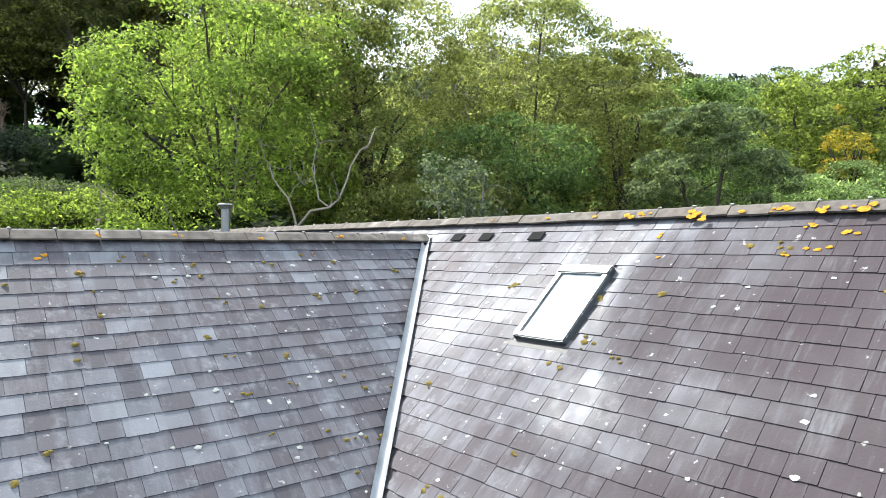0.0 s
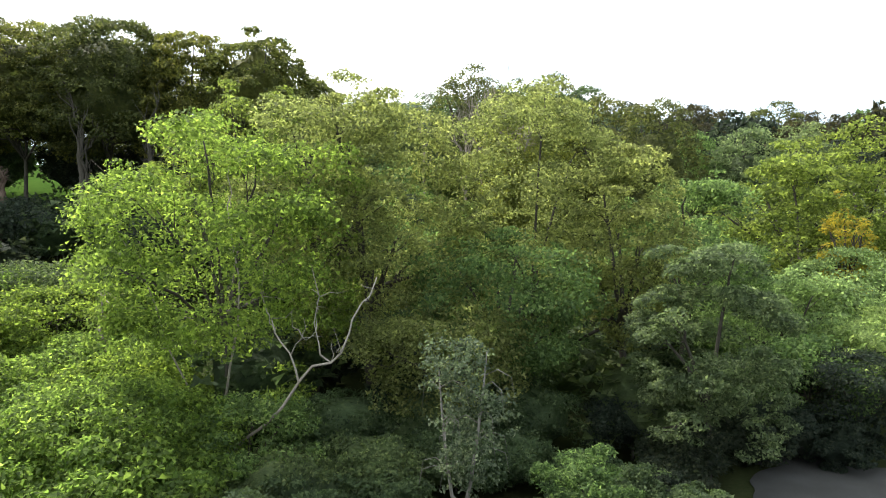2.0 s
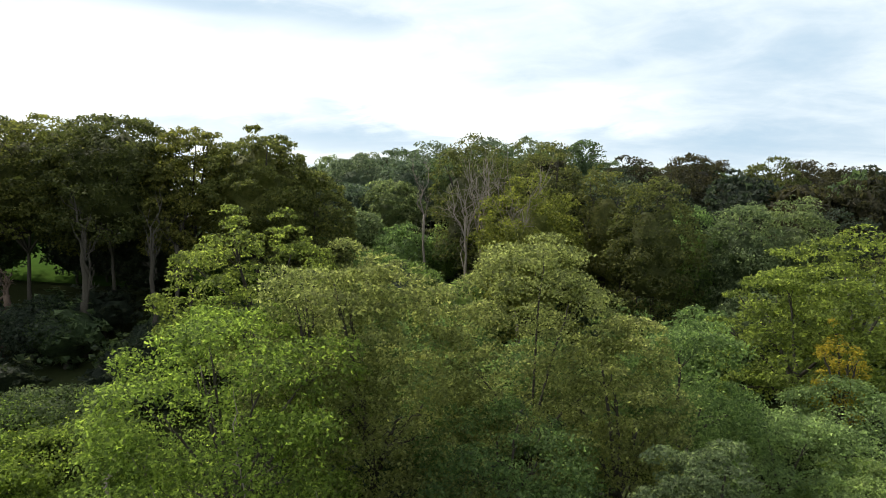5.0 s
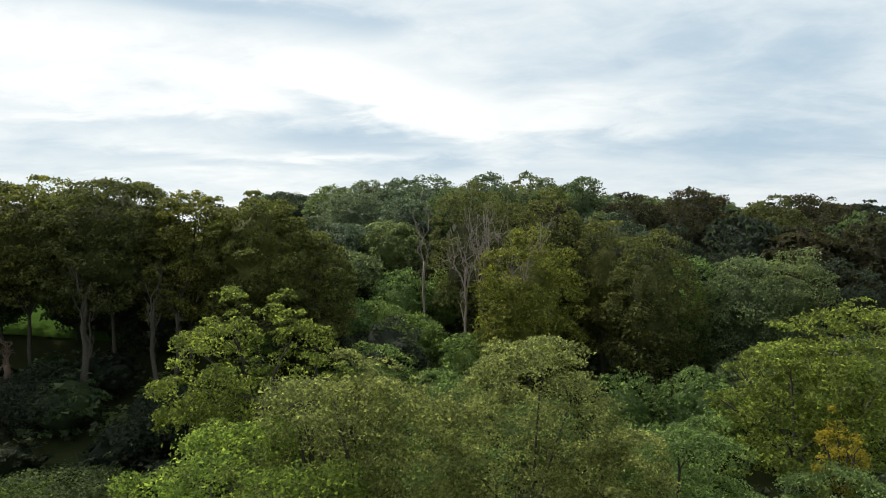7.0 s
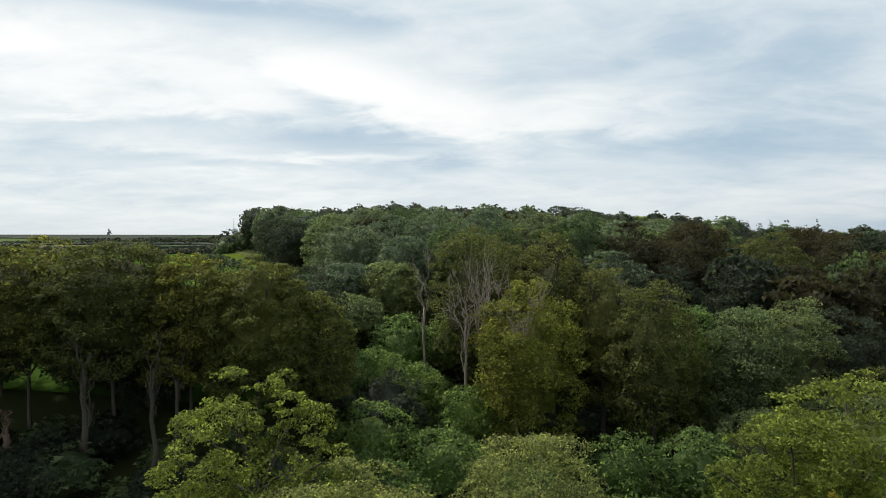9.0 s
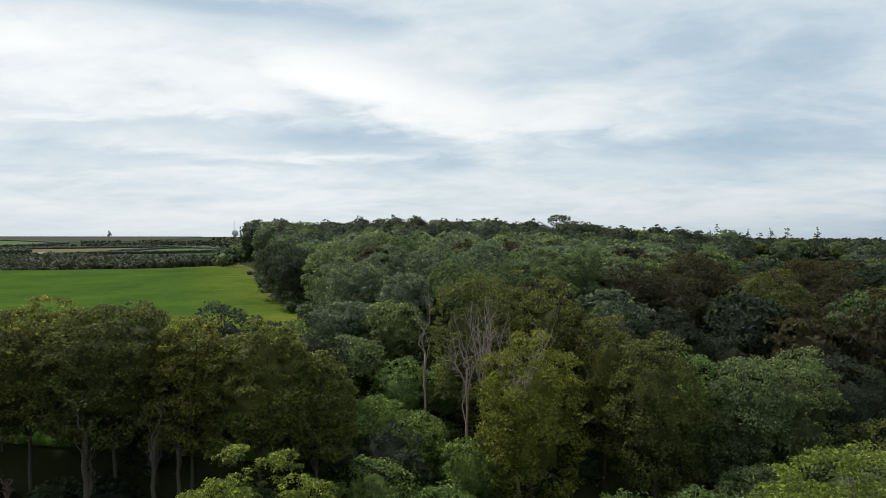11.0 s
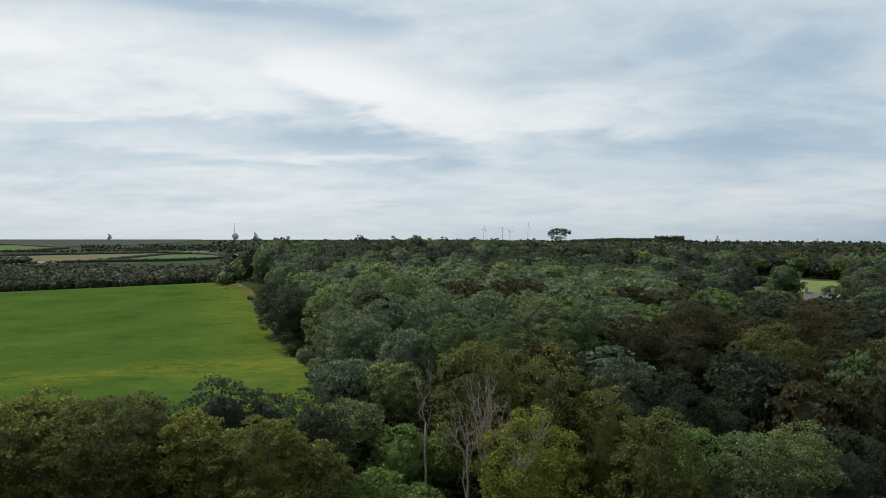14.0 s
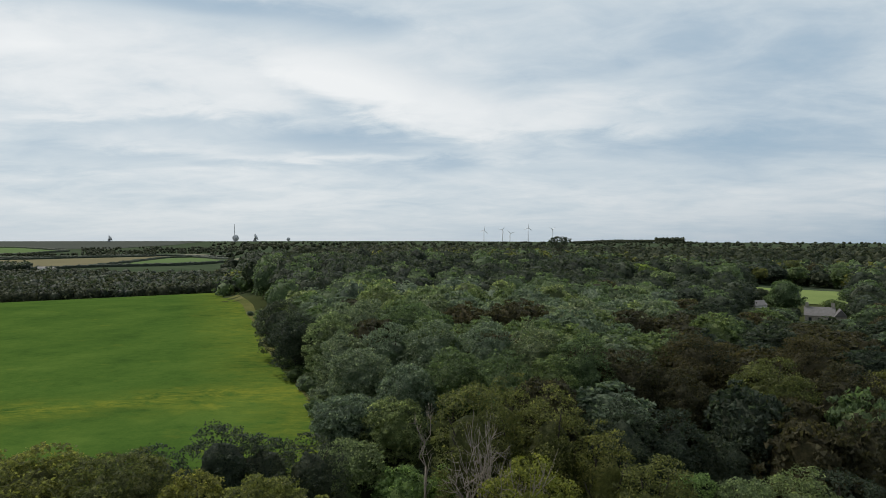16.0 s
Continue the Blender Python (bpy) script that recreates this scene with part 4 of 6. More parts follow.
def canopy_top(x, y):
    """How high the wood's crowns reach."""
    z = np.interp(y, [120, 150, 190, 260, 330, 385, 450], [41, 46.5, 50, 53, 56.5, 64, 65])
    return float(z - 0.06 * max(0.0, x - 30))


for count, (px, py) in enumerate(spots):
    patch = noise.noise((px * 0.018, py * 0.018, 3.0))
    ratio = px / py
    if py > 300:
        k = int(rng.choice((4, 4, 7, 4, 7, 0)))
    elif ratio > 0.3 and py < 220:
        k = int(rng.choice((3, 3, 2, 4, 0)))
    elif ratio > 0.36:
        k = int(rng.choice((0, 3, 3, 4, 5, 4)))
    elif patch > -0.12:
        k = int(rng.choice((1, 6, 1, 5, 5, 0, 6) if py > 150 else (5, 0, 5, 3, 0)))
    else:
        k = int(rng.choice((0, 3, 5, 2, 0)))
    edge = px - float(field_edge(py))
    if edge < 18:
        k = int(rng.choice((0, 4, 5, 0, 7)))
    base_z = float(land(px, py)) - (2.0 if edge < 12 else 0.6)
    grow = (canopy_top(px, py) + (rng.uniform(-3.2, 1.6) if py < 365 else rng.uniform(-4.0, 3.4)) - (3.0 if edge < 8 else 0.0) - base_z) / 16.6
    wide = rng.uniform(1.05, 1.35) * min(1.0, 1.15 / grow)
    thing, light, hue = KINDS[k]
    turn, z = rng.random() * 6.28, base_z
    if 0.45 < ratio < 0.63 and 225 < py < 390:  # lower growth before the house in the park
        grow = min(grow, (69.3 - (0.115 if py < 340 and ratio > 0.535 else 0.095) * py - z) / 16.6)
        if grow < 0.25:
            continue
    if count < 150:
        if k in first:
            o = copy_thing(thing, pose(px, py, z, 0, 0, math.degrees(turn)))
        else:
            o = thing
            o.matrix_basis = pose(px, py, z, 0, 0, math.degrees(turn))
            first.add(k)
        o.scale = (grow * wide, grow * wide, grow * rng.uniform(0.92, 1.06))
    else:
        set_down(stuff.setdefault(hue, ([], [], [], [0])), light, px, py, z, grow, turn, wide)
for k, (thing, light, hue) in enumerate(KINDS):
    if k not in first:  # a crown shape that stands nowhere near
        for o in [*thing.children, thing]:
            bpy.data.objects.remove(o)
for px, py in under:
    o = BUSHES[int(rng.choice((0, 2, 3, 1)))]
    if px < -22 or py < 66:
        o = BUSHES[int(rng.choice((0, 3, 3)))]
    grow = rng.uniform(0.34, 0.55) * (0.5 if -9 < px < 22 and 90 < py < 121 else 0.62 if 70 < py < 112 and px > -12 else 1.0)
    o = copy_thing(o, pose(px, py, float(land(px, py)) - 1.2, 0, 0, rng.random() * 360))
    o.scale = (grow * 1.25, grow * 1.25, grow)
    tagged(o, "leafy green understorey shrub on the wooded bank", "shrub", "undergrowth of the bank")
    o.name = "shrub"
# scrub along the pasture's edge
ey = 104.0
while ey < 330:
    grow = rng.uniform(0.16, 0.34)
    ex = float(field_edge(ey)) + rng.uniform(-0.4, 4.5) + (1.0 if ey > 200 else 0)
    o = copy_thing(BUSHES[int(rng.choice((0, 0, 1, 2)))], pose(ex, ey, float(land(ex, ey)) - 0.5, 0, 0, rng.random() * 360))
    o.scale = (grow * 1.3, grow * 1.3, grow)
    tagged(o, "low leafy scrub along the pasture's edge", "shrub", "scrub along the pasture")
    o.name = "shrub"
    ey += rng.uniform(2.2, 4.2) * (1.0 if ey < 200 else 2.2)
for hue, store in stuff.items():
    woodland(store, hue, "closed canopy of broadleaf woodland, " + WORDS[hue].split(" ")[0] + " crowns")

# the wooded country beyond, out to the skyline
r3 = np.random.default_rng(9)
SMALL, LEAST = [], []
for k in range(5):
    blobs = make_lobes(r3, (0, 0, 7.0), (6.5, 6.5, 6.8), 12, 0.42, -0.9, 0.85, 0.2)
    SMALL.append(with_mass(*leaf_mesh(r3, blobs, 190, 1.4, 0.2, 0.08, 0.02, per=4, clump=0.7, three=True), inner_mass(r3, blobs, 1, 0.87)))
    LEAST.append(with_mass(*leaf_mesh(r3, blobs, 30, 2.6, 0.2, 0.08, 0.03, per=2, clump=0.9, three=True), inner_mass(r3, blobs, 1, 0.95)))
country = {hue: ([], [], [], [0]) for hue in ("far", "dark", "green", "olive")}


def far_tree(px, py, grow, hue="far", shapes=None, wide=1.0):
    # nothing stands above the line of the far ridge
    z = float(land(px, py)) - 2.0 * grow
    if py > 600 and px > -0.3 * py or py > 2000:
        grow = min(grow, (70.5 + 0.0028 * py - z) / 14.0)
        if grow < 0.12:
            return
    shapes = shapes or LEAST
    set_down(country[hue], shapes[int(r3.integers(0, 5))], px, py, z, grow, r3.random() * 6.28, wide)


for gy in np.concatenate([np.arange(448, 620, 14), np.arange(620, 760, 18), np.arange(760, 1500, 27)]):
    stepx = 13 if gy < 620 else 18 if gy < 760 else 25
    for gx in np.arange(-0.32 * gy, 0.74 * gy, stepx):
        px, py = gx + r3.uniform(-5, 5), gy + r3.uniform(-5, 5)
        if 0.448 * py < px < 0.612 * py and py < 512:
            continue
        if py > 900 and px < 0.0 and noise.noise((px * 0.004, py * 0.004, 1)) < -0.1:
            continue
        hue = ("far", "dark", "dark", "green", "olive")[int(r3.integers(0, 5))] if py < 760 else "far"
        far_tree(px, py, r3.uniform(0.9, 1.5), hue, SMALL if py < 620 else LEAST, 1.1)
# the belt of trees along the pasture's far side
for gy in np.arange(528, 930, 9.6):
    for gx in np.arange(-680, -150, 9.6):
        px, py = gx + r3.uniform(-3, 3), gy + r3.uniform(-3, 3)
        if px < -0.72 * py or px > -0.31 * py or py > 850 + 90 * noise.noise((px * 0.01, py * 0.01, 7)):
            continue
        if noise.noise((px * 0.03, py * 0.03, 2)) < -0.35 and py > 620:
            continue
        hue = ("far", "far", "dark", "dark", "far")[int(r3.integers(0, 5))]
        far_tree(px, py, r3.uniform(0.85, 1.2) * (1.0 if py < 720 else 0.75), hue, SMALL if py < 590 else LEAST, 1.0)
# a dark block of planted trees, scrub on the rise, and clumps along the far ridge
for i in range(90):
    y_ = r3.uniform(939, 1017)
    far_tree(r3.uniform(-0.72, -0.615) * y_, y_, r3.uniform(0.9, 1.1), "dark", LEAST)
for i in range(1200):
    y_ = 1600 + 540 * r3.random() ** 1.3
    a_ = r3.uniform(-0.74, -0.24)
    if a_ < -0.54 and 1655 < y_ < 2220 or noise.noise((a_ * 14, y_ * 0.006, 4)) < -0.25 or a_ > -0.43 and y_ < 1720:
        continue
    far_tree(a_ * y_, y_, r3.uniform(0.4, 0.8), "far", LEAST)
for i in range(420):
    a_ = -0.72 + 1.44 * i / 420
    far_tree(a_ * 3000, 3000 + r3.normal(0, 10), 0.3 * r3.uniform(0.5, 1.4))
for i in range(500):
    px, py = 720 + r3.uniform(-230, 200), 2500 + r3.normal(0, 50)
    set_down(country["far"], LEAST[i % 5], px, py, float(land(px, py)), r3.uniform(0.7, 0.85), r3.random() * 6.28)
for i in range(70):
    px, py = 836 + r3.uniform(-52, 52), 2480 + r3.uniform(-22, 22)
    z = float(land(px, py))
    set_down(country["far"], LEAST[i % 5], px, py, z, (91.5 - 0.02 * abs(px - 836) + r3.normal(0, 0.6) - z) / 14.0, r3.random() * 6.28, 0.6)
for i in range(600):
    y_ = r3.uniform(1500, 2900)
    a_ = r3.uniform(-0.35, 0.72)
    far_tree(a_ * y_, y_, r3.uniform(0.7, 1.2))
for hue, store in country.items():
    woodland(store, hue, "distant wooded country of " + {"far": "grey-green", "dark": "dark green", "green": "mid-green", "olive": "olive"}[hue] + " crowns")


# hedges between the far fields: sideways slopes and distances of their ends
def hedge(ends, high, wide, label):
    a = np.linspace(0, 1, 1 + int(abs(ends[-1][0] * ends[-1][1] - ends[0][0] * ends[0][1]) / 3 + abs(ends[-1][1] - ends[0][1]) / 4))
    t_ = np.linspace(0, 1, len(ends))
    y = np.interp(a, t_, [e[1] for e in ends])
    x = np.interp(a, t_, [e[0] for e in ends]) * y
    g = np.stack([np.gradient(x), np.gradient(y)], -1)
    g /= np.linalg.norm(g, axis=1)[:, None]
    rows = []
    for off, up_ in ((-0.5, 0.0), (-0.48, 0.65), (-0.2, 1.0), (0.2, 0.95), (0.48, 0.6), (0.5, 0.0)):
        q = off * wide * (1 + r3.normal(0, 0.12, len(a)))
        px, py = x - g[:, 1] * q, y + g[:, 0] * q
        rows.append(np.stack([px, py, land(px, py) - 0.2 + 1.2 * (up_ > 0) + up_ * high * (1 + r3.normal(0, 0.2, len(a)))], -1))
    v = np.stack(rows, 1).reshape(-1, 3)
    i = (np.arange(len(a) - 1)[:, None] * 6 + np.arange(5)[None, :]).ravel()
    return tagged(mesh_object("hedge", v, np.stack([i, i + 1, i + 7, i + 6], -1), LEAF["dark"], smooth_shade=True), label, "hedge", "hedges of the far fields")


hedge(((-0.53, 1053), (-0.47, 1205), (-0.41, 1467), (-0.374, 1501), (-0.32, 1347)), 3.8, 5.0, "dark field hedge between stubble and pasture")
hedge(((-0.74, 1341), (-0.62, 1389), (-0.52, 1493), (-0.40, 1599), (-0.31, 1480)), 3.4, 6.0, "long dark field hedge behind the stubble")
hedge(((-0.74, 1429), (-0.62, 1477), (-0.5, 1575), (-0.42, 1613)), 3.8, 6.5, "second dark field hedge on the rise")
hedge(((-0.76, 1653), (-0.64, 1655), (-0.56, 1873)), 4.0, 7.0, "dark field hedge below the far pasture")
hedge(((-0.76, 2223), (-0.64, 2205), (-0.56, 1901)), 4.0, 7.0, "dark field hedge above the far pasture")
hedge(((-0.34, 1413), (-0.37, 1511), (-0.31, 1500)), 3.6, 6.5, "short dark field hedge near the wood")
hedge(((-0.72, 945), (-0.6, 975), (-0.52, 1053), (-0.40, 1101), (-0.32, 1211)), 3.8, 6.5, "dark field hedge along the belt of trees")


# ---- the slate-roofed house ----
DARKER_AT = -0.35 * (RIDGE_AT.dot(ALONG) - 4.2) + 1.1

def slate_material(name, axis, dull):
    s = Shader(name)
    shade = s.math("FRACT", s.math("ADD", s.info.outputs["Random"], s.geo.outputs["Random Per Island"]))
    base = s.ramp(shade, ((0.0, (0.042, 0.044, 0.056)), (0.3, (0.07, 0.068, 0.084)), (0.6, (0.088, 0.096, 0.115)), (0.85, (0.12, 0.125, 0.15)), (1.0, (0.185, 0.205, 0.235))))
    # vertical-running weather streaks in the roof's own directions
    run = s.n.new("ShaderNodeVectorMath")
    run.operation = "DOT_PRODUCT"
    run.inputs[1].default_value = (*axis, 0.0)
    s.l.new(s.geo.outputs["Position"], run.inputs[0])
    lane_ = s.n.new("ShaderNodeCombineXYZ")
    s.l.new(run.outputs["Value"], lane_.inputs["X"])
    sep = s.n.new("ShaderNodeSeparateXYZ")
    s.l.new(s.geo.outputs["Position"], sep.inputs[0])
    s.l.new(s.math("MULTIPLY", sep.outputs["Z"], 0.35), lane_.inputs["Y"])
    stain = s.noise(0.42, 4.0, 0.6, distortion=0.6)
    streaks = s.noise(3.0, 5.0, 0.65, vector=lane_.outputs[0])
    dark_streaks = s.noise(1.5, 4.0, 0.6, vector=lane_.outputs[0], stretch=(1.0, 0.8, 1.0))
    grain = s.noise(40.0, 4.0)
    hair = s.noise(14.0, 4.0, 0.7, vector=lane_.outputs[0], stretch=(1.0, 0.5, 1.0))
    blot = s.noise(5.0, 5.0, 0.7)
    colour = s.mix(s.math("MULTIPLY", s.math("SUBTRACT", stain, 0.42), 3.0, True), base, (0.078, 0.067, 0.074))
    colour = s.mix(s.math("MULTIPLY", s.math("SUBTRACT", dark_streaks, 0.52), 2.6, True), colour, (0.055, 0.052, 0.06))
    colour = s.mix(s.math("MULTIPLY", s.math("SUBTRACT", streaks, 0.50), 2.4, True), colour, (0.2, 0.213, 0.245))
    colour = s.mix(s.math("MULTIPLY", s.math("SUBTRACT", blot, 0.54), 3.4, True), colour, (0.2, 0.21, 0.235))
    colour = s.mix(s.math("MULTIPLY", s.math("SUBTRACT", hair, 0.54), 1.1, True), colour, (0.2, 0.21, 0.24))
    # brown stain on the long slope; shade painted in deeper beyond the roof window
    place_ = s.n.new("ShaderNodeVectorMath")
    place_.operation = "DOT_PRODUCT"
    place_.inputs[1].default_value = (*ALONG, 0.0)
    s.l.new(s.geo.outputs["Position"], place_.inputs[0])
    darker_run = s.math("ADD", s.math("MULTIPLY", place_.outputs["Value"], -0.35), s.math("MULTIPLY", stain, 2.2))
    darkened = s.math("MULTIPLY", s.math("SUBTRACT", darker_run, DARKER_AT - dull), 1.05, True)
    darkened = s.math("MULTIPLY", darkened, s.math("SUBTRACT", 1.0, s.math("MULTIPLY", s.math("SUBTRACT", hair, 0.5), 1.6, True)))
    colour = s.mix(darkened, colour, (0.052, 0.043, 0.048))
    spots = s.noise(11.0, 2.0, 0.5)
    colour = s.mix(s.math("MULTIPLY", s.math("SUBTRACT", spots, 0.70), 12.0, True), colour, (0.42, 0.42, 0.41))
    rough = s.ramp(stain, ((0.35, (0.46, 0.46, 0.46)), (0.6, (0.72, 0.72, 0.72))))
    rough = s.math("ADD", rough, s.math("MULTIPLY", darkened, 0.3), True)
    return s.finish(colour, rough, s.math("ADD", grain, s.math("MULTIPLY", blot, 2.0)), 0.35, 0.006, spec=0.3)


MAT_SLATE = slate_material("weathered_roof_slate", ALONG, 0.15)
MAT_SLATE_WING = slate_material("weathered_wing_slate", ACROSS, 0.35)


def ridge_material():
    s = Shader("lichened_clay_ridge")
    n1, n2 = s.noise(7.0, 5.0), s.noise(2.2, 4.0, distortion=0.5)
    colour = s.ramp(n1, ((0.3, (0.07, 0.062, 0.055)), (0.7, (0.15, 0.135, 0.12))))
    colour = s.mix(s.math("MULTIPLY", s.math("SUBTRACT", n2, 0.60), 6.0, True), colour, (0.26, 0.24, 0.22))
    return s.finish(colour, 0.9, n1, 0.5, 0.01, spec=0.25)


MAT_RIDGE = ridge_material()
MAT_LEAD = plain("grey_lead_valley", (0.25, 0.27, 0.295), 0.55, 0.0, 3.0, 0.3)
MAT_STONE = plain("rubble_stone_wall", (0.30, 0.26, 0.20), 0.9, 0.0, 3.0, 0.4)
MAT_VENT = plain("dark_vent_slate", (0.012, 0.012, 0.013), 0.9, spec=0.1)
MAT_FRAME = plain("grey_aluminium_cladding", (0.085, 0.1, 0.112), 0.42, 0.3, 5.0, 0.15)
MAT_FRAME_DARK = plain("dark_rubber_flashing", (0.035, 0.037, 0.04), 0.6)
MAT_STEEL = plain("brushed_flue_steel", (0.22, 0.23, 0.24), 0.36, 0.9, 6.0, 0.15)
MAT_MORTAR = plain("pale_mortar_bedding", (0.5, 0.49, 0.46), 0.9)
MAT_LICHEN = plain("orange_lichen", (0.46, 0.22, 0.025), 0.95, 0.0, 30.0, 0.6, 0.1)
MAT_MOSS = plain("olive_brown_moss", (0.15, 0.115, 0.035), 0.95, 0.0, 25.0, 0.5, 0.1)
MAT_WHITE_LICHEN = plain("white_crustose_lichen", (0.34, 0.35, 0.34), 0.95, 0.0, 25.0, 0.4, 0.1)
s_ = Shader("roof_window_glass")
# pale opaque base paints the bright sky into the pane, under real gloss
MAT_GLASS = s_.finish((0.55, 0.60, 0.64), 0.06, spec=1.0)
s_.bsdf.inputs["Coat Weight"].default_value = 1.0

TAN = 0.88
COS, SIN = 1 / math.sqrt(1 + TAN * TAN), TAN / math.sqrt(1 + TAN * TAN)
HALF, WING_S, MAIN_NEAR, MAIN_FAR, WING_END = 4.6, -0.12, -12.0, 10.55, 14.0
GAUGE, SLATE_W = 0.215, 0.255


def at(s, m, z):
    p = RIDGE_AT + s * ALONG + m * ACROSS
    return Vector((p.x, p.y, z))


UP = Vector((0, 0, 1))
A3, C3 = Vector((*ALONG, 0)), Vector((*ACROSS, 0))


class Slope:
    """One roof slope: place(u, q, h) for u along the ridge, q down the slope and h off its face."""

    def __init__(self, origin, along, down_flat):
        self.o, self.x = origin, along.normalized()
        self.y = down_flat.normalized() * COS - UP * SIN
        self.z = self.x.cross(self.y)
        if self.z.z < 0:
            self.z = -self.z

    def place(self, u, q, h=0.0):
        return self.o + self.x * u + self.y * q + self.z * h

    def basis(self, u, q, h=0.0, tilt=0.0, twist=0.0):
        m = Matrix((self.x, self.y, self.z)).transposed().to_4x4()
        if m.to_3x3().determinant() < 0:
            m = Matrix((-self.x, self.y, self.z)).transposed().to_4x4()
        return Matrix.Translation(self.place(u, q, h)) @ m @ pose(0, 0, 0, tilt, 0, twist)


MAIN = Slope(at(0, 0, RIDGE_Z - 0.07), A3, C3)
MAIN_BACK = Slope(at(0, 0, RIDGE_Z - 0.07), A3, -C3)
WING = Slope(at(WING_S, 0, WING_Z - 0.07), C3, -A3)
WING_BACK = Slope(at(WING_S, 0, WING_Z - 0.07), C3, A3)
EAVES = HALF / COS
OFFSET = (RIDGE_Z - WING_Z) / TAN


def slab(bm, corners, thick):
    top = [bm.verts.new(c) for c in corners]
    low = [bm.verts.new(c - UP * thick) for c in corners]
    bm.faces.new(top)
    bm.faces.new(low[::-1])
    for i in range(len(top)):
        j = (i + 1) % len(top)
        bm.faces.new((top[j], top[i], low[i], low[j]))


def box_part(name, m, size, mat, parent, label="", bevel=0.0):
    bm = bmesh.new()
    bmesh.ops.create_cube(bm, size=1.0, matrix=m @ Matrix.Diagonal((*size, 1)))
    if bevel:
        bmesh.ops.bevel(bm, geom=bm.edges[:], offset=bevel, segments=2, affect="EDGES")
    return part(name, bm, mat, parent, label)


house = tagged(new("house"), "slate-roofed stone house with two ridges meeting at a lead valley", "house")
house.location = (0, 0, 0)
# walls: the long range and the wing
for (s0, s1, m0, m1, near_end) in ((MAIN_NEAR + 0.3, MAIN_FAR - 0.3, -HALF + 0.35, HALF - 0.35, True), (WING_S - HALF + 0.35, WING_S + HALF - 0.35, HALF - 0.35, WING_END - 0.3, False)):
    bm = bmesh.new()
    eave_z = RIDGE_Z - TAN * HALF + 0.05
    ring = [at(s0, m0, 0), at(s1, m0, 0), at(s1, m1, 0), at(s0, m1, 0)]
    zs = 0.0
    low = [bm.verts.new((c.x, c.y, zs)) for c in ring]
    high = [bm.verts.new((c.x, c.y, eave_z)) for c in ring]
    for i in range(4):
        j = (i + 1) % 4
        bm.faces.new((low[i], low[j], high[j], high[i]))
    mid_m = 0.0
    if near_end:
        for i, j in ((3, 0), (1, 2)):
            c = (ring[i] + ring[j]) / 2
            bm.faces.new((high[i], high[j], bm.verts.new((c.x, c.y, RIDGE_Z - 0.35))))
    else:
        c = (ring[2] + ring[3]) / 2
        bm.faces.new((high[2], high[3], bm.verts.new((c.x, c.y, WING_Z - 0.35))))
    part("wall", bm, MAT_STONE, house)

deck_main = bmesh.new()
slab(deck_main, [MAIN.place(MAIN_NEAR, 0), MAIN.place(MAIN_FAR, 0), MAIN.place(MAIN_FAR, EAVES), MAIN.place(MAIN_NEAR, EAVES)], 0.14)
slab(deck_main, [MAIN_BACK.place(MAIN_NEAR, 0), MAIN_BACK.place(MAIN_NEAR, EAVES), MAIN_BACK.place(MAIN_FAR, EAVES), MAIN_BACK.place(MAIN_FAR, 0)], 0.14)
roof_main = part("roof", deck_main, MAT_SLATE, house, "long slate roof slope with purple-grey stains")
deck_wing = bmesh.new()
reach = EAVES * COS
slab(deck_wing, [WING.place(OFFSET, 0), WING.place(WING_END, 0), WING.place(WING_END, EAVES), WING.place(OFFSET + reach, EAVES)], 0.14)
slab(deck_wing, [WING_BACK.place(OFFSET, 0), WING_BACK.place(OFFSET + reach, EAVES), WING_BACK.place(WING_END, EAVES), WING_BACK.place(WING_END, 0)], 0.14)
roof_wing = part("roof", deck_wing, MAT_SLATE_WING, house, "slate roof of the wing with mossy courses")

# slates: one thin shape, its tail lifted over the course below
bm = bmesh.new()
bmesh.ops.create_cube(bm, size=1.0, matrix=Matrix.Diagonal((1.0, GAUGE * 1.9, 0.009, 1)))
for vert in bm.verts:
    if vert.co.y > 0 and abs(vert.co.x) > 0.4:
        vert.co.x *= 0.985
SLATE = bpy.data.meshes.new("slate")
bm.to_mesh(SLATE)
bm.free()
SLATE.materials.append(MAT_SLATE)
SLATE_WING = SLATE.copy()
SLATE_WING.materials[0] = MAT_SLATE_WING
slate_v = np.array([tuple(v.co) for v in SLATE.vertices])
slate_f = np.array([tuple(p.vertices) for p in SLATE.polygons])
rs = np.random.default_rng(21)


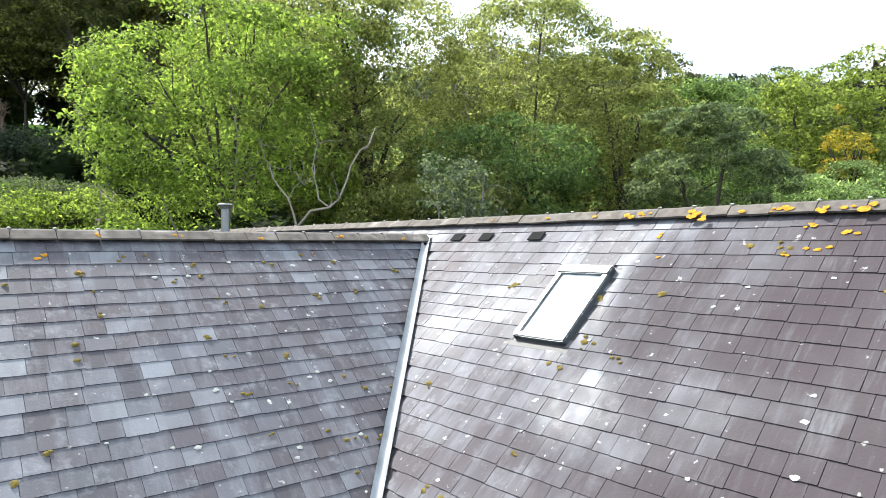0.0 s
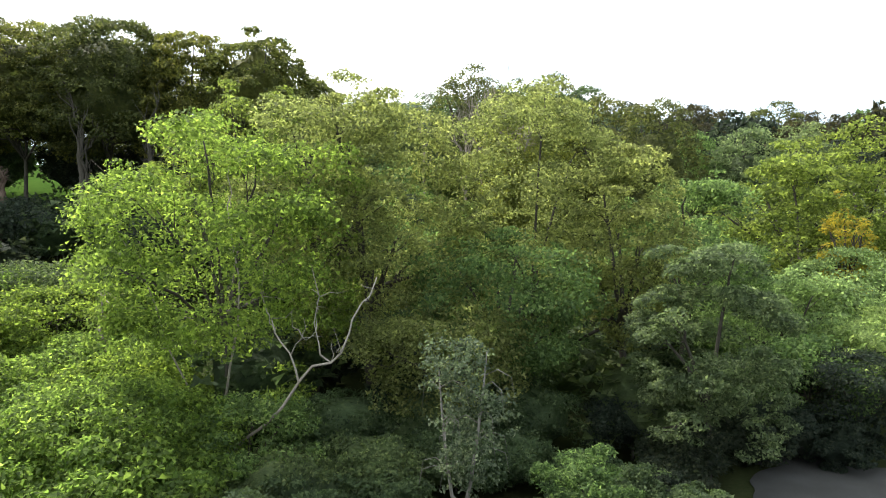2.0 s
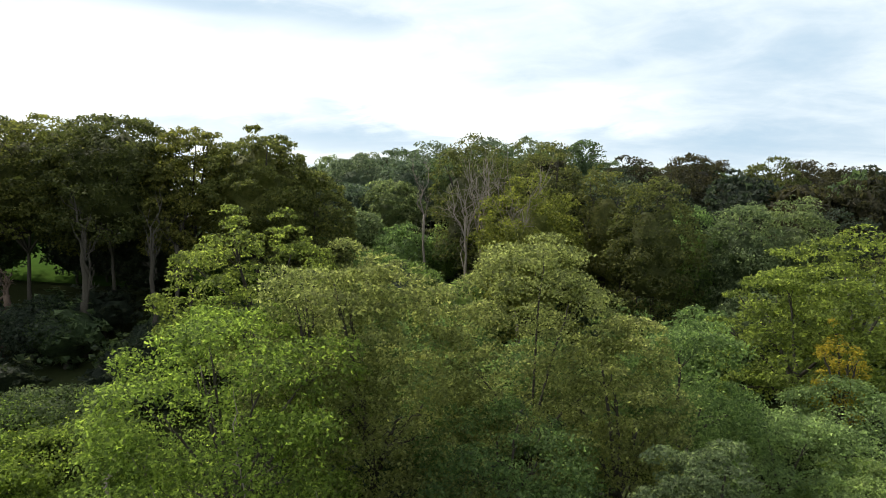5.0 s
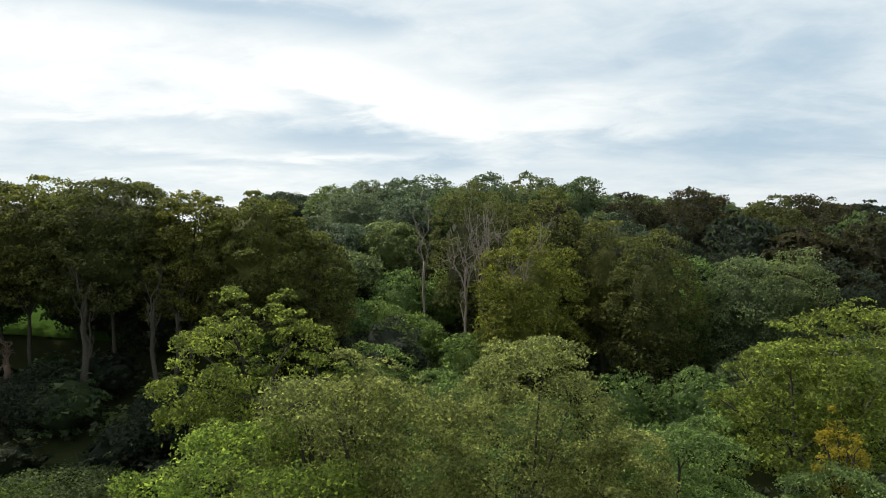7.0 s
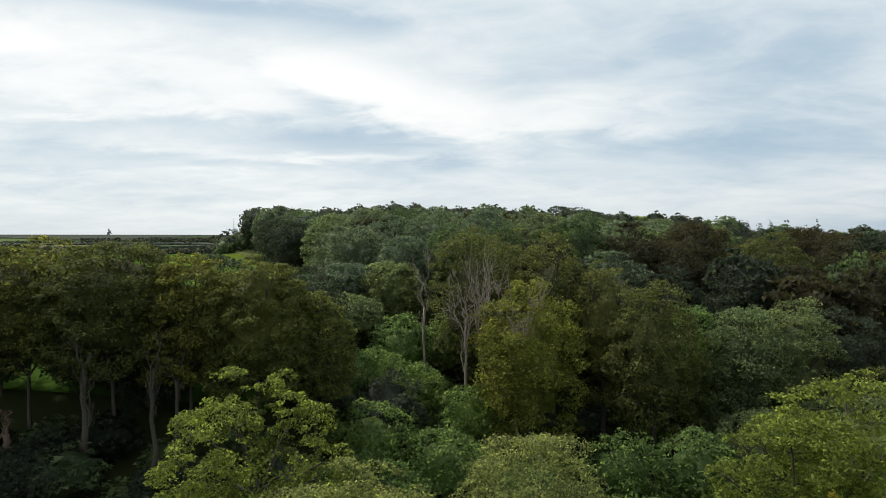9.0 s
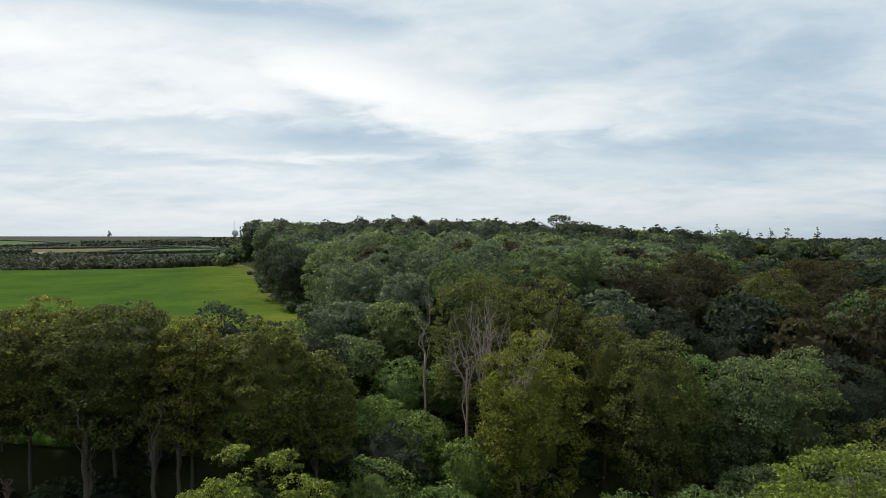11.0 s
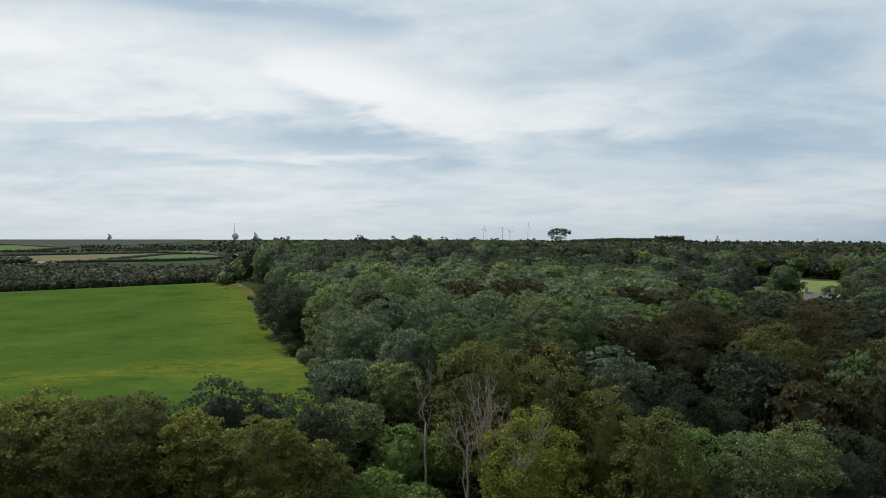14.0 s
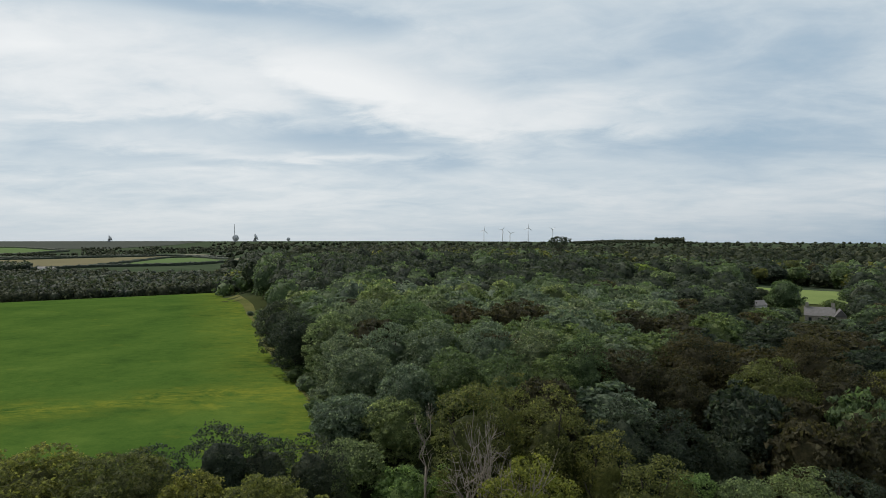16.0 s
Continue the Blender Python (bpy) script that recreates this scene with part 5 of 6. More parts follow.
def lay_slates(slope, u0, u1, parent, keep, near, one, limit=300):
    rest_v, rest_f, made = [], [], 0
    rows = int(EAVES / GAUGE)
    for k in range(rows):
        q = (k + 0.55) * GAUGE
        u = u0 + (k % 2) * SLATE_W * 0.5 + rs.uniform(-0.03, 0.03)
        while u < u1:
            w = SLATE_W * rs.uniform(0.72, 1.35)
            c = u + w / 2
            u += w
            if not keep(c, q):
                continue
            m = slope.basis(c, q - GAUGE * 0.35 + rs.normal(0, 0.004), 0.015 + rs.uniform(0, 0.003), 2.4 + rs.normal(0, 0.3), rs.normal(0, 0.35)) @ Matrix.Diagonal((w - 0.0025, 1, 1, 1))
            if made < limit and near(c, q):
                o = new("slate", one)
                o.parent = parent
                o.matrix_basis = m
                made += 1
            else:
                a = np.array(m)
                rest_f.append(slate_f + 8 * len(rest_v))
                rest_v.append(slate_v @ a[:3, :3].T + a[:3, 3])
    ob = mesh_object("slate_courses", np.concatenate(rest_v), np.concatenate(rest_f), one.materials[0], parent)
    tagged(ob, "courses of purple-grey roofing slates", kind="stuff")


def on_main(u, q):
    m = q * COS
    if m > OFFSET - 0.05 and abs(u - WING_S) < (m - OFFSET) + 0.085:
        return False
    for a in ((-4.17, -3.51), (3.54, 4.2)):
        if a[0] < u < a[1] and 0.78 / COS * 0.9 < q < 2.2:
            return False
    return MAIN_NEAR + 0.1 < u < MAIN_FAR - 0.1


def on_wing(u, q):
    return u > OFFSET + q * COS + 0.085 and u < WING_END - 0.1


# ridge tiles, bedded in mortar
bm = bmesh.new()
prof = [(-0.14, -0.115), (-0.035, -0.022), (0.0, -0.008), (0.035, -0.022), (0.14, -0.115), (0.125, -0.135), (0.0, -0.035), (-0.125, -0.135)]
ends = [[bm.verts.new((x, y, z)) for y, z in prof] for x in (-0.222, 0.222)]
for i in range(8):
    bm.faces.new((ends[0][i], ends[0][(i + 1) % 8], ends[1][(i + 1) % 8], ends[1][i]))
bm.faces.new(ends[0][::-1])
bm.faces.new(ends[1])
bm.normal_update()
TILE = bpy.data.meshes.new("ridge_tile")
bm.to_mesh(TILE)
bm.free()
TILE.materials.append(MAT_RIDGE)


def lay_ridge(start, direction, count, z, parent):
    angle = math.degrees(math.atan2(direction.y, direction.x))
    for i in range(count):
        p = start + direction * (0.23 + 0.452 * i)
        o = new("ridge_tile", TILE)
        o.parent = parent
        o.matrix_basis = pose(p.x, p.y, z + rs.normal(0, 0.004), rs.normal(0, 0.8), rs.normal(0, 0.5), angle + rs.normal(0, 0.4))
        if rs.random() < 0.75:
            bm2 = bmesh.new()
            bmesh.ops.create_icosphere(bm2, subdivisions=1, radius=0.022, matrix=Matrix.Translation((p.x - direction.x * 0.226, p.y - direction.y * 0.226, z + 0.004)) @ Matrix.Diagonal((1.2, 1.2, 0.55, 1)))
            part("mortar_joint", bm2, MAT_MORTAR, parent, soft=True)


lay_ridge(at(MAIN_NEAR, 0, 0), A3, 50, RIDGE_Z + 0.05, roof_main)
lay_ridge(at(WING_S, OFFSET + 0.02, 0), C3, 30, WING_Z + 0.05, roof_wing)

# lead valleys on either side of the wing
for sign, wing_slope in ((-1, WING), (1, WING_BACK)):
    bm = bmesh.new()
    a_top, a_low = at(WING_S, OFFSET, WING_Z - 0.03), at(WING_S + sign * HALF, OFFSET + HALF, WING_Z - 0.03 - TAN * HALF)
    run = (a_low - a_top).normalized()
    n_main, n_wing = MAIN.z, wing_slope.z
    to_main, to_wing = run.cross(n_main), run.cross(n_wing)
    if to_main.dot(-C3) < 0:
        to_main = -to_main
    if to_wing.dot(A3 * -sign) < 0:
        to_wing = -to_wing
    rows_ = []
    for i in range(13):
        p = a_top + (a_low - a_top) * i / 12 + UP * 0.012
        rows_.append([bm.verts.new(p + to_wing * 0.085 + n_wing * 0.03), bm.verts.new(p + to_wing * 0.05 + n_wing * 0.012), bm.verts.new(p + UP * 0.012), bm.verts.new(p + to_main * 0.05 + n_main * 0.012), bm.verts.new(p + to_main * 0.09 + n_main * 0.03)])
    for r0, r1 in zip(rows_, rows_[1:]):
        for i in range(4):
            bm.faces.new((r0[i], r0[i + 1], r1[i + 1], r1[i]))
    part("valley_lining", bm, MAT_LEAD, roof_wing, "pale grey lead valley lining", soft=True)
# dark closing piece where the wing's ridge dies into the slope
box_part("ridge_stop", Matrix.Translation(at(WING_S - 0.1, OFFSET + 0.12, WING_Z - 0.14)) @ Matrix.Rotation(math.atan2(ALONG.y, ALONG.x), 4, "Z"), (0.12, 0.10, 0.08), MAT_VENT, roof_wing, "dark ridge end stop")

# small dark vent slates in two rows of three
for u in (-2.57, -1.556, -0.905, 1.89, 2.615, 3.4):
    box_part("vent_slate", MAIN.basis(u, 0.36, 0.046), (0.25, 0.17, 0.012), MAT_VENT, roof_main, "dark vent slate", 0.004)


def roof_window(u0, u1, q0, q1, shared_label):
    w = tagged(new("roof_window"), shared_label, "roof window", "roof windows")
    uc, qc, uw, ql = (u0 + u1) / 2, (q0 + q1) / 2, u1 - u0, q1 - q0
    for name, du, dq, sx, sy, hz, mat in (("side_frame", -uw / 2 + 0.045, 0, 0.09, ql, 0.10, MAT_FRAME), ("side_frame", uw / 2 - 0.045, 0, 0.09, ql, 0.10, MAT_FRAME),
                                          ("hood", 0, -ql / 2 + 0.06, uw, 0.15, 0.115, MAT_FRAME), ("bottom_frame", 0, ql / 2 - 0.04, uw, 0.08, 0.095, MAT_FRAME)):
        box_part(name, MAIN.basis(uc + du, qc + dq, hz / 2), (sx, sy, hz), mat, w, bevel=0.012)
    box_part("flashing", MAIN.basis(uc, qc + 0.02, 0.012), (uw + 0.12, ql + 0.16, 0.024), MAT_FRAME_DARK, w, "dark flashing strip")
    box_part("pane", MAIN.basis(uc, qc + 0.035, 0.062), (uw - 0.17, ql - 0.2, 0.02), MAT_GLASS, w, "pane reflecting the bright sky")
    return w


roof_window(-4.22, -3.46, 0.74 / COS, 0.74 / COS + 1.18, "grey-framed roof window set into the slates")
roof_window(3.49, 4.25, 0.62 / COS, 0.62 / COS + 1.18, "grey-framed roof window set into the far slates")

# flue
flue = tagged(new("flue"), "shiny steel stove flue with a flat rain cap", "flue")
fx, fy = -5.46, 17.45
fz = RIDGE_Z - TAN * 0.5


def cylinder_part(name, x, y, z0, z1, r0, r1, mat, parent, label="", sides=24):
    bm_ = bmesh.new()
    bmesh.ops.create_cone(bm_, cap_ends=True, segments=sides, radius1=r0, radius2=r1, depth=z1 - z0, matrix=Matrix.Translation((x, y, (z0 + z1) / 2)))
    bmesh.ops.bevel(bm_, geom=[e for e in bm_.edges if len(e.link_faces) == 2 and e.calc_face_angle(0) > 0.6], offset=min(0.006, (z1 - z0) * 0.2), segments=1, affect="EDGES")
    ob = part(name, bm_, mat, parent, label)
    return ob


cylinder_part("flashing_skirt", fx, fy, fz - 0.35, fz + 0.12, 0.22, 0.13, MAT_LEAD, flue, "grey lead flashing skirt")
cylinder_part("pipe", fx, fy, fz - 0.1, fz + 0.98, 0.105, 0.105, MAT_STEEL, flue)
cylinder_part("collar", fx, fy, fz + 0.30, fz + 0.35, 0.118, 0.118, MAT_STEEL, flue)
cylinder_part("cowl", fx, fy, fz + 0.98, fz + 1.05, 0.14, 0.17, MAT_STEEL, flue)
cylinder_part("rain_cap", fx, fy, fz + 1.07, fz + 1.11, 0.20, 0.19, MAT_STEEL, flue)


def crust(slope, u, q, size, height, mat, parent, name, label, lift=0.03):
    """An irregular low growth on the slates."""
    bm_ = bmesh.new()
    k = 9
    rim = [bm_.verts.new(slope.place(u + size * rs.uniform(0.55, 1.1) * math.cos(6.2832 * i / k), q + size * 0.75 * rs.uniform(0.55, 1.1) * math.sin(6.2832 * i / k), lift)) for i in range(k)]
    mid_ring = [bm_.verts.new(slope.place(u, q, lift) * 0.45 + v.co * 0.55 + slope.z * height * rs.uniform(0.6, 1.1)) for v in rim]
    top = bm_.verts.new(slope.place(u, q, lift + height * 1.15))
    for i in range(k):
        j = (i + 1) % k
        bm_.faces.new((rim[i], rim[j], mid_ring[j], mid_ring[i]))
        bm_.faces.new((mid_ring[i], mid_ring[j], top))
    return part(name, bm_, mat, parent, label, soft=True)


# lichens and moss; most of the orange ones sit by the long ridge
for u, q, r in ((-4.0, 0.08, 0.10), (-4.2, 0.06, 0.06), (-4.88, 0.16, 0.10), (-4.5, 0.36, 0.06), (-5.7, 0.07, 0.07), (-5.86, 0.06, 0.10), (-6.2, 0.06, 0.10), (-6.1, 0.22, 0.08), (-6.42, 0.08, 0.07), (-6.42, 0.36, 0.10), (-6.3, 0.56, 0.10), (-6.0, 0.70, 0.05),
                (-6.8, 0.12, 0.1), (-4.9, 0.05, 0.12), (-5.35, 0.06, 0.07), (-6.6, 0.05, 0.11), (-7.05, 0.06, 0.1), (-3.4, 0.05, 0.05), (-7.4, 0.1, 0.12), (-6.95, 0.5, 0.12), (-7.2, 0.4, 0.1), (-2.6, 0.05, 0.05), (-1.5, 0.05, 0.03), (-4.65, 0.75, 0.04), (9.6, 0.2, 0.09), (9.9, 0.7, 0.07), (5.5, 0.5, 0.06), (7.0, 0.4, 0.05), (8.4, 0.06, 0.06)):
    for k in range(3):
        crust(MAIN, u + rs.normal(0, r * 0.55), max(0.03, q + rs.normal(0, r * 0.4)), r * rs.uniform(0.3, 0.62), 0.004, MAT_LICHEN, roof_main, "lichen", "orange lichen patch", 0.034 if q > 0.2 else 0.108)
for u, q, r in ((0.9, 0.06, 0.05), (2.1, 0.05, 0.08), (3.3, 0.07, 0.06), (4.4, 0.06, 0.05), (5.3, 0.07, 0.07), (5.9, 0.35, 0.06), (5.6, 0.6, 0.05), (6.4, 0.55, 0.06), (2.6, 0.35, 0.035), (4.0, 0.3, 0.03)):
    for k in range(2):
        crust(WING, u + rs.normal(0, r * 0.5), max(0.03, q + rs.normal(0, r * 0.4)), r * rs.uniform(0.35, 0.7), 0.004, MAT_LICHEN, roof_wing, "lichen", "orange lichen patch", 0.034 if q > 0.2 else 0.108)
for n in range(80):
    u, q = rs.uniform(-8.6, 0.5), rs.uniform(0.5, 5.2)
    if on_main(u, q):
        white = rs.random() < 0.72
        crust(MAIN, u, q, rs.uniform(0.012, 0.045) if white else rs.uniform(0.03, 0.06), 0.003 if white else rs.uniform(0.008, 0.016), MAT_WHITE_LICHEN if white else MAT_MOSS, roof_main, "lichen" if white else "moss", "")
        for k in range(0 if white else int(rs.integers(1, 4))):
            crust(MAIN, u + rs.normal(0, 0.06), q + rs.normal(0, 0.04), rs.uniform(0.02, 0.045), rs.uniform(0.006, 0.014), MAT_MOSS, roof_main, "moss", "")
for n in range(150):
    u, q = rs.uniform(0.8, 8.2), rs.uniform(0.3, 4.8)
    if on_wing(u, q):
        white = rs.random() < 0.66
        crust(WING, u, q, rs.uniform(0.01, 0.045) if white else rs.uniform(0.02, 0.05), 0.003 if white else rs.uniform(0.008, 0.018), MAT_WHITE_LICHEN if white else MAT_MOSS, roof_wing, "lichen" if white else "moss", "")
        for k in range(0 if white else int(rs.integers(0, 3))):
            crust(WING, u + rs.normal(0, 0.06), q + rs.normal(0, 0.04), rs.uniform(0.02, 0.045), rs.uniform(0.006, 0.014), MAT_MOSS, roof_wing, "moss", "")

lay_slates(MAIN, MAIN_NEAR, MAIN_FAR, roof_main, on_main, lambda u, q: -7.5 < u < -1.5 and q < 3.2, SLATE, 300)
lay_slates(WING, OFFSET, WING_END, roof_wing, on_wing, lambda u, q: 1.0 < u < 6.5 and q < 3.4, SLATE_WING, 300)


# ---- smaller and single things outdoors ----
def world_part(name, bm_, mat, parent, label=""):
    bmesh.ops.translate(bm_, verts=bm_.verts[:], vec=-Vector(parent.location))
    return part(name, bm_, mat, parent, label, soft=True)


# the ash's long pale limbs
ash = bpy.data.objects["tree"]
rl = np.random.default_rng(77)
for path, thick in (([(-13.2, 39.5, 0.4), (-11.6, 37.0, 2.3), (-9.3, 35.2, 4.4), (-7.2, 34.2, 7.0), (-5.6, 34.0, 7.9), (-4.7, 34.2, 9.4), (-4.1, 34.6, 10.9), (-3.4, 35.4, 12.2)], 0.17),
                    ([(-7.3, 34.2, 6.9), (-7.7, 34.0, 8.4), (-8.5, 34.2, 9.4), (-9.0, 34.6, 10.4), (-9.6, 35.2, 11.6)], 0.10), ([(-5.6, 34.0, 7.9), (-6.2, 34.0, 8.8), (-6.5, 34.2, 9.9), (-6.3, 34.6, 11.2)], 0.08),
                    ([(-7.65, 34.0, 8.3), (-7.0, 33.8, 9.2), (-6.4, 34.0, 9.5)], 0.05), ([(-13.5, 41.0, 2.0), (-12.0, 38.0, 7.0), (-11.0, 36.5, 12.0), (-11.5, 36.0, 16.0)], 0.14), ([(-13.5, 41.0, 2.0), (-15.5, 38.0, 8.0), (-16.5, 36.5, 13.0)], 0.12)):
    bm = bmesh.new()
    crooked = [path[0]]
    for p0, p1 in zip(path, path[1:]):
        crooked += [tuple((np.array(p0) + np.array(p1)) / 2 + rl.normal(0, 0.16, 3)), p1]
    tube(bm, crooked, [0.62 * thick * (1 - 0.72 * i / (len(crooked) - 1)) for i in range(len(crooked))], 7)
    for k in range(5):
        p0 = np.array(crooked[int(rl.integers(len(crooked) // 2, len(crooked)))])
        tube(bm, bent(rl, p0, p0 + rl.normal(0, 0.7, 3) + np.array((0, 0, 0.7)), 3, 0.12), [0.035, 0.028, 0.02, 0.008], 4)
    world_part("limb", bm, BARK_PALE, ash, "long pale bent limb")

# silver birch with two thin stems
birch = tagged(new("birch_tree"), "thin silver birch with two pale stems and drooping foliage", "tree")
bx, by = 1.1, 29.2
birch.location = (bx, by, float(land(bx, by)))
bm = bmesh.new()
tube(bm, [(0, 0, -0.3), (-0.03, 0, 1.2), (-0.05, 0, 2.2)], [0.17, 0.14, 0.12], 8)
tube(bm, [(-0.05, 0, 2.1), (-0.62, 0.1, 2.6), (-0.9, 0.2, 4.5), (-1.08, 0.3, 6.5), (-1.2, 0.3, 8.2)], [0.1, 0.085, 0.07, 0.05, 0.02], 7)
tube(bm, [(-0.05, 0, 2.1), (0.2, -0.1, 3.4), (0.52, -0.2, 5.6), (0.75, -0.2, 7.6), (0.9, -0.1, 9.0)], [0.1, 0.09, 0.07, 0.045, 0.02], 7)
for k in range(22):
    z0 = rl.uniform(3.5, 8.6)
    right = rl.random() < 0.55
    x0 = (0.1 + (z0 - 3) * 0.14) if right else (-0.7 - (z0 - 3) * 0.1)
    a = rl.uniform(0, 6.28)
    r = rl.uniform(0.6, 1.5)
    tube(bm, [(x0, 0, z0), (x0 + 0.5 * r * math.cos(a), 0.5 * r * math.sin(a), z0 + 0.35), (x0 + r * math.cos(a), r * math.sin(a), z0 + 0.1), (x0 + 1.15 * r * math.cos(a), 1.15 * r * math.sin(a), z0 - 0.9)], [0.028, 0.022, 0.014, 0.006], 4)
part("trunk", bm, BARK_BIRCH, birch, soft=True)
blobs = []
for k in range(26):
    z0 = rl.uniform(3.2, 8.9)
    a = rl.uniform(0, 6.28)
    r = rl.uniform(0.3, 1.5) * (1.25 - 0.08 * z0 + 0.25)
    blobs.append((np.array((0.0 + r * math.cos(a) * 1.15, r * math.sin(a), z0)), np.array((0.5, 0.5, 0.75)) * rl.uniform(0.7, 1.3)))
v, f, n = leaf_mesh(rl, blobs, 5200, 0.13, -0.1, 0.3, 0.1, per=14, clump=0.32)
mesh_object("crown", v, f, LEAF["blue"], birch, normals=n)


def dead_tree(x, y, top, label, forks, spread_by, seed, thick=0.28, mat=None, name="dead_tree"):
    """A leafless standing trunk with forked bare limbs."""
    r = np.random.default_rng(seed)
    thing = tagged(new(name), label, "dead tree")
    z0 = float(land(x, y))
    thing.location = (x, y, z0)
    h = top - z0
    bm_ = bmesh.new()
    stem = bent(r, (0, 0, -0.5), (r.normal(0, 0.3), r.normal(0, 0.3), h * 0.66), 7, 0.2)
    tube(bm_, stem, [thick * (1.15 - 0.6 * i / 7) for i in range(8)], 8)
    part("trunk", bm_, mat or BARK_DEAD, thing, soft=True)
    for k in range(forks):
        bm_ = bmesh.new()
        a = 6.2832 * (k + r.random()) / forks
        start = np.array(stem[-1 - int(r.integers(0, 4))])
        far_out = spread_by * r.uniform(0.35, 1.1)
        end = np.array((far_out * math.cos(a), far_out * math.sin(a), h * r.uniform(0.74, 1.0)))
        limb = bent(r, start, end, 5, 0.42)
        tube(bm_, limb, [thick * 0.42 * (1 - 0.85 * i / 5) for i in range(6)], 6)
        for _ in range(13):
            s0 = np.array(limb[1 + int(r.integers(0, 4))])
            tip = s0 + (end - start) * r.uniform(0.1, 0.3) + r.normal(0, 0.22 * spread_by + 0.3, 3)
            tube(bm_, bent(r, s0, tip, 3, 0.18), [thick * k_ for k_ in (0.16, 0.13, 0.1, 0.05)], 4)
        part("limb", bm_, mat or BARK_DEAD, thing, soft=True)
    return thing


dead_tree(-3.3, 115.5, 40.4, "bleached dead tree with a forked bare top", 3, 2.2, 1, 0.28)
dead_tree(3.7, 106.5, 40.6, "dead grey tree with many bare upper twigs", 7, 3.8, 2, 0.27)
dead_tree(6.2, 109.0, 41.8, "dead grey tree with a spreading bare crown", 9, 4.6, 3, 0.28)
dead_tree(11.4, 101.5, 39.8, "bare grey twigs of a dying tree above golden leaves", 9, 4.6, 4, 0.28)
dead_tree(-25.0, 50.2, 10.6, "pale broken dead stem above the shrubs", 2, 0.35, 5, 0.16)
dead_tree(-51.0, 76.5, 23.6, "reddish stripped trunk snapped off at the top", 2, 0.5, 6, 0.6, BARK_RUST)
dead_tree(-42.0, 78.0, 33.5, "leaning grey trunk forking below the canopy", 3, 2.2, 7, 0.5, BARK)
dead_tree(-33.4, 77.5, 33.0, "slim pale trunk rising through the shade", 3, 1.4, 8, 0.34, BARK)
dead_tree(-31.8, 79.5, 33.0, "slim grey trunk rising through the shade", 3, 1.4, 9, 0.3, BARK)

# wheeled bin in the yard
MAT_BIN = plain("dark_green_plastic", (0.02, 0.10, 0.05), 0.5, 0.0, 5.0, 0.2)
MAT_TYRE = plain("black_rubber", (0.02, 0.02, 0.02), 0.8)
wheelie = tagged(new("wheelie_bin"), "dark green plastic wheeled bin on the gravel", "bin")
wheelie.location = (15.9, 32.3, float(land(15.9, 32.3)) + 0.075)
bm = bmesh.new()
bmesh.ops.create_cube(bm, size=1.0, matrix=Matrix.Translation((0, 0, 0.52)) @ Matrix.Diagonal((0.58, 0.66, 0.92, 1)))
for vert in bm.verts:
    if vert.co.z < 0.3:
        vert.co.x *= 0.8
        vert.co.y *= 0.78
bmesh.ops.bevel(bm, geom=bm.edges[:], offset=0.03, segments=2, affect="EDGES")
part("body", bm, MAT_BIN, wheelie)
box_part("lid", pose(0, -0.02, 1.02, -4), (0.62, 0.74, 0.07), MAT_BIN, wheelie, bevel=0.025)
box_part("handle", pose(0, 0.40, 0.98), (0.46, 0.05, 0.04), MAT_BIN, wheelie, bevel=0.012)
for sx in (-0.27, 0.27):
    bm = bmesh.new()
    bmesh.ops.create_cone(bm, cap_ends=True, segments=18, radius1=0.1, radius2=0.1, depth=0.06, matrix=pose(sx, 0.26, 0.1, 0, 90))
    part("wheel", bm, MAT_TYRE, wheelie)

# ---- far landmarks ----
MAT_DISH = plain("pale_dish_panels", (0.42, 0.44, 0.47), 0.7, 0.0, 0.2, 0.2)
MAT_DISH_DARK = plain("dark_steel_lattice", (0.16, 0.17, 0.18), 0.7, 0.0, 0.2, 0.2)
MAT_TOWER = plain("white_turbine_paint", (0.62, 0.64, 0.66), 0.6, 0.0, 0.1, 0.1)


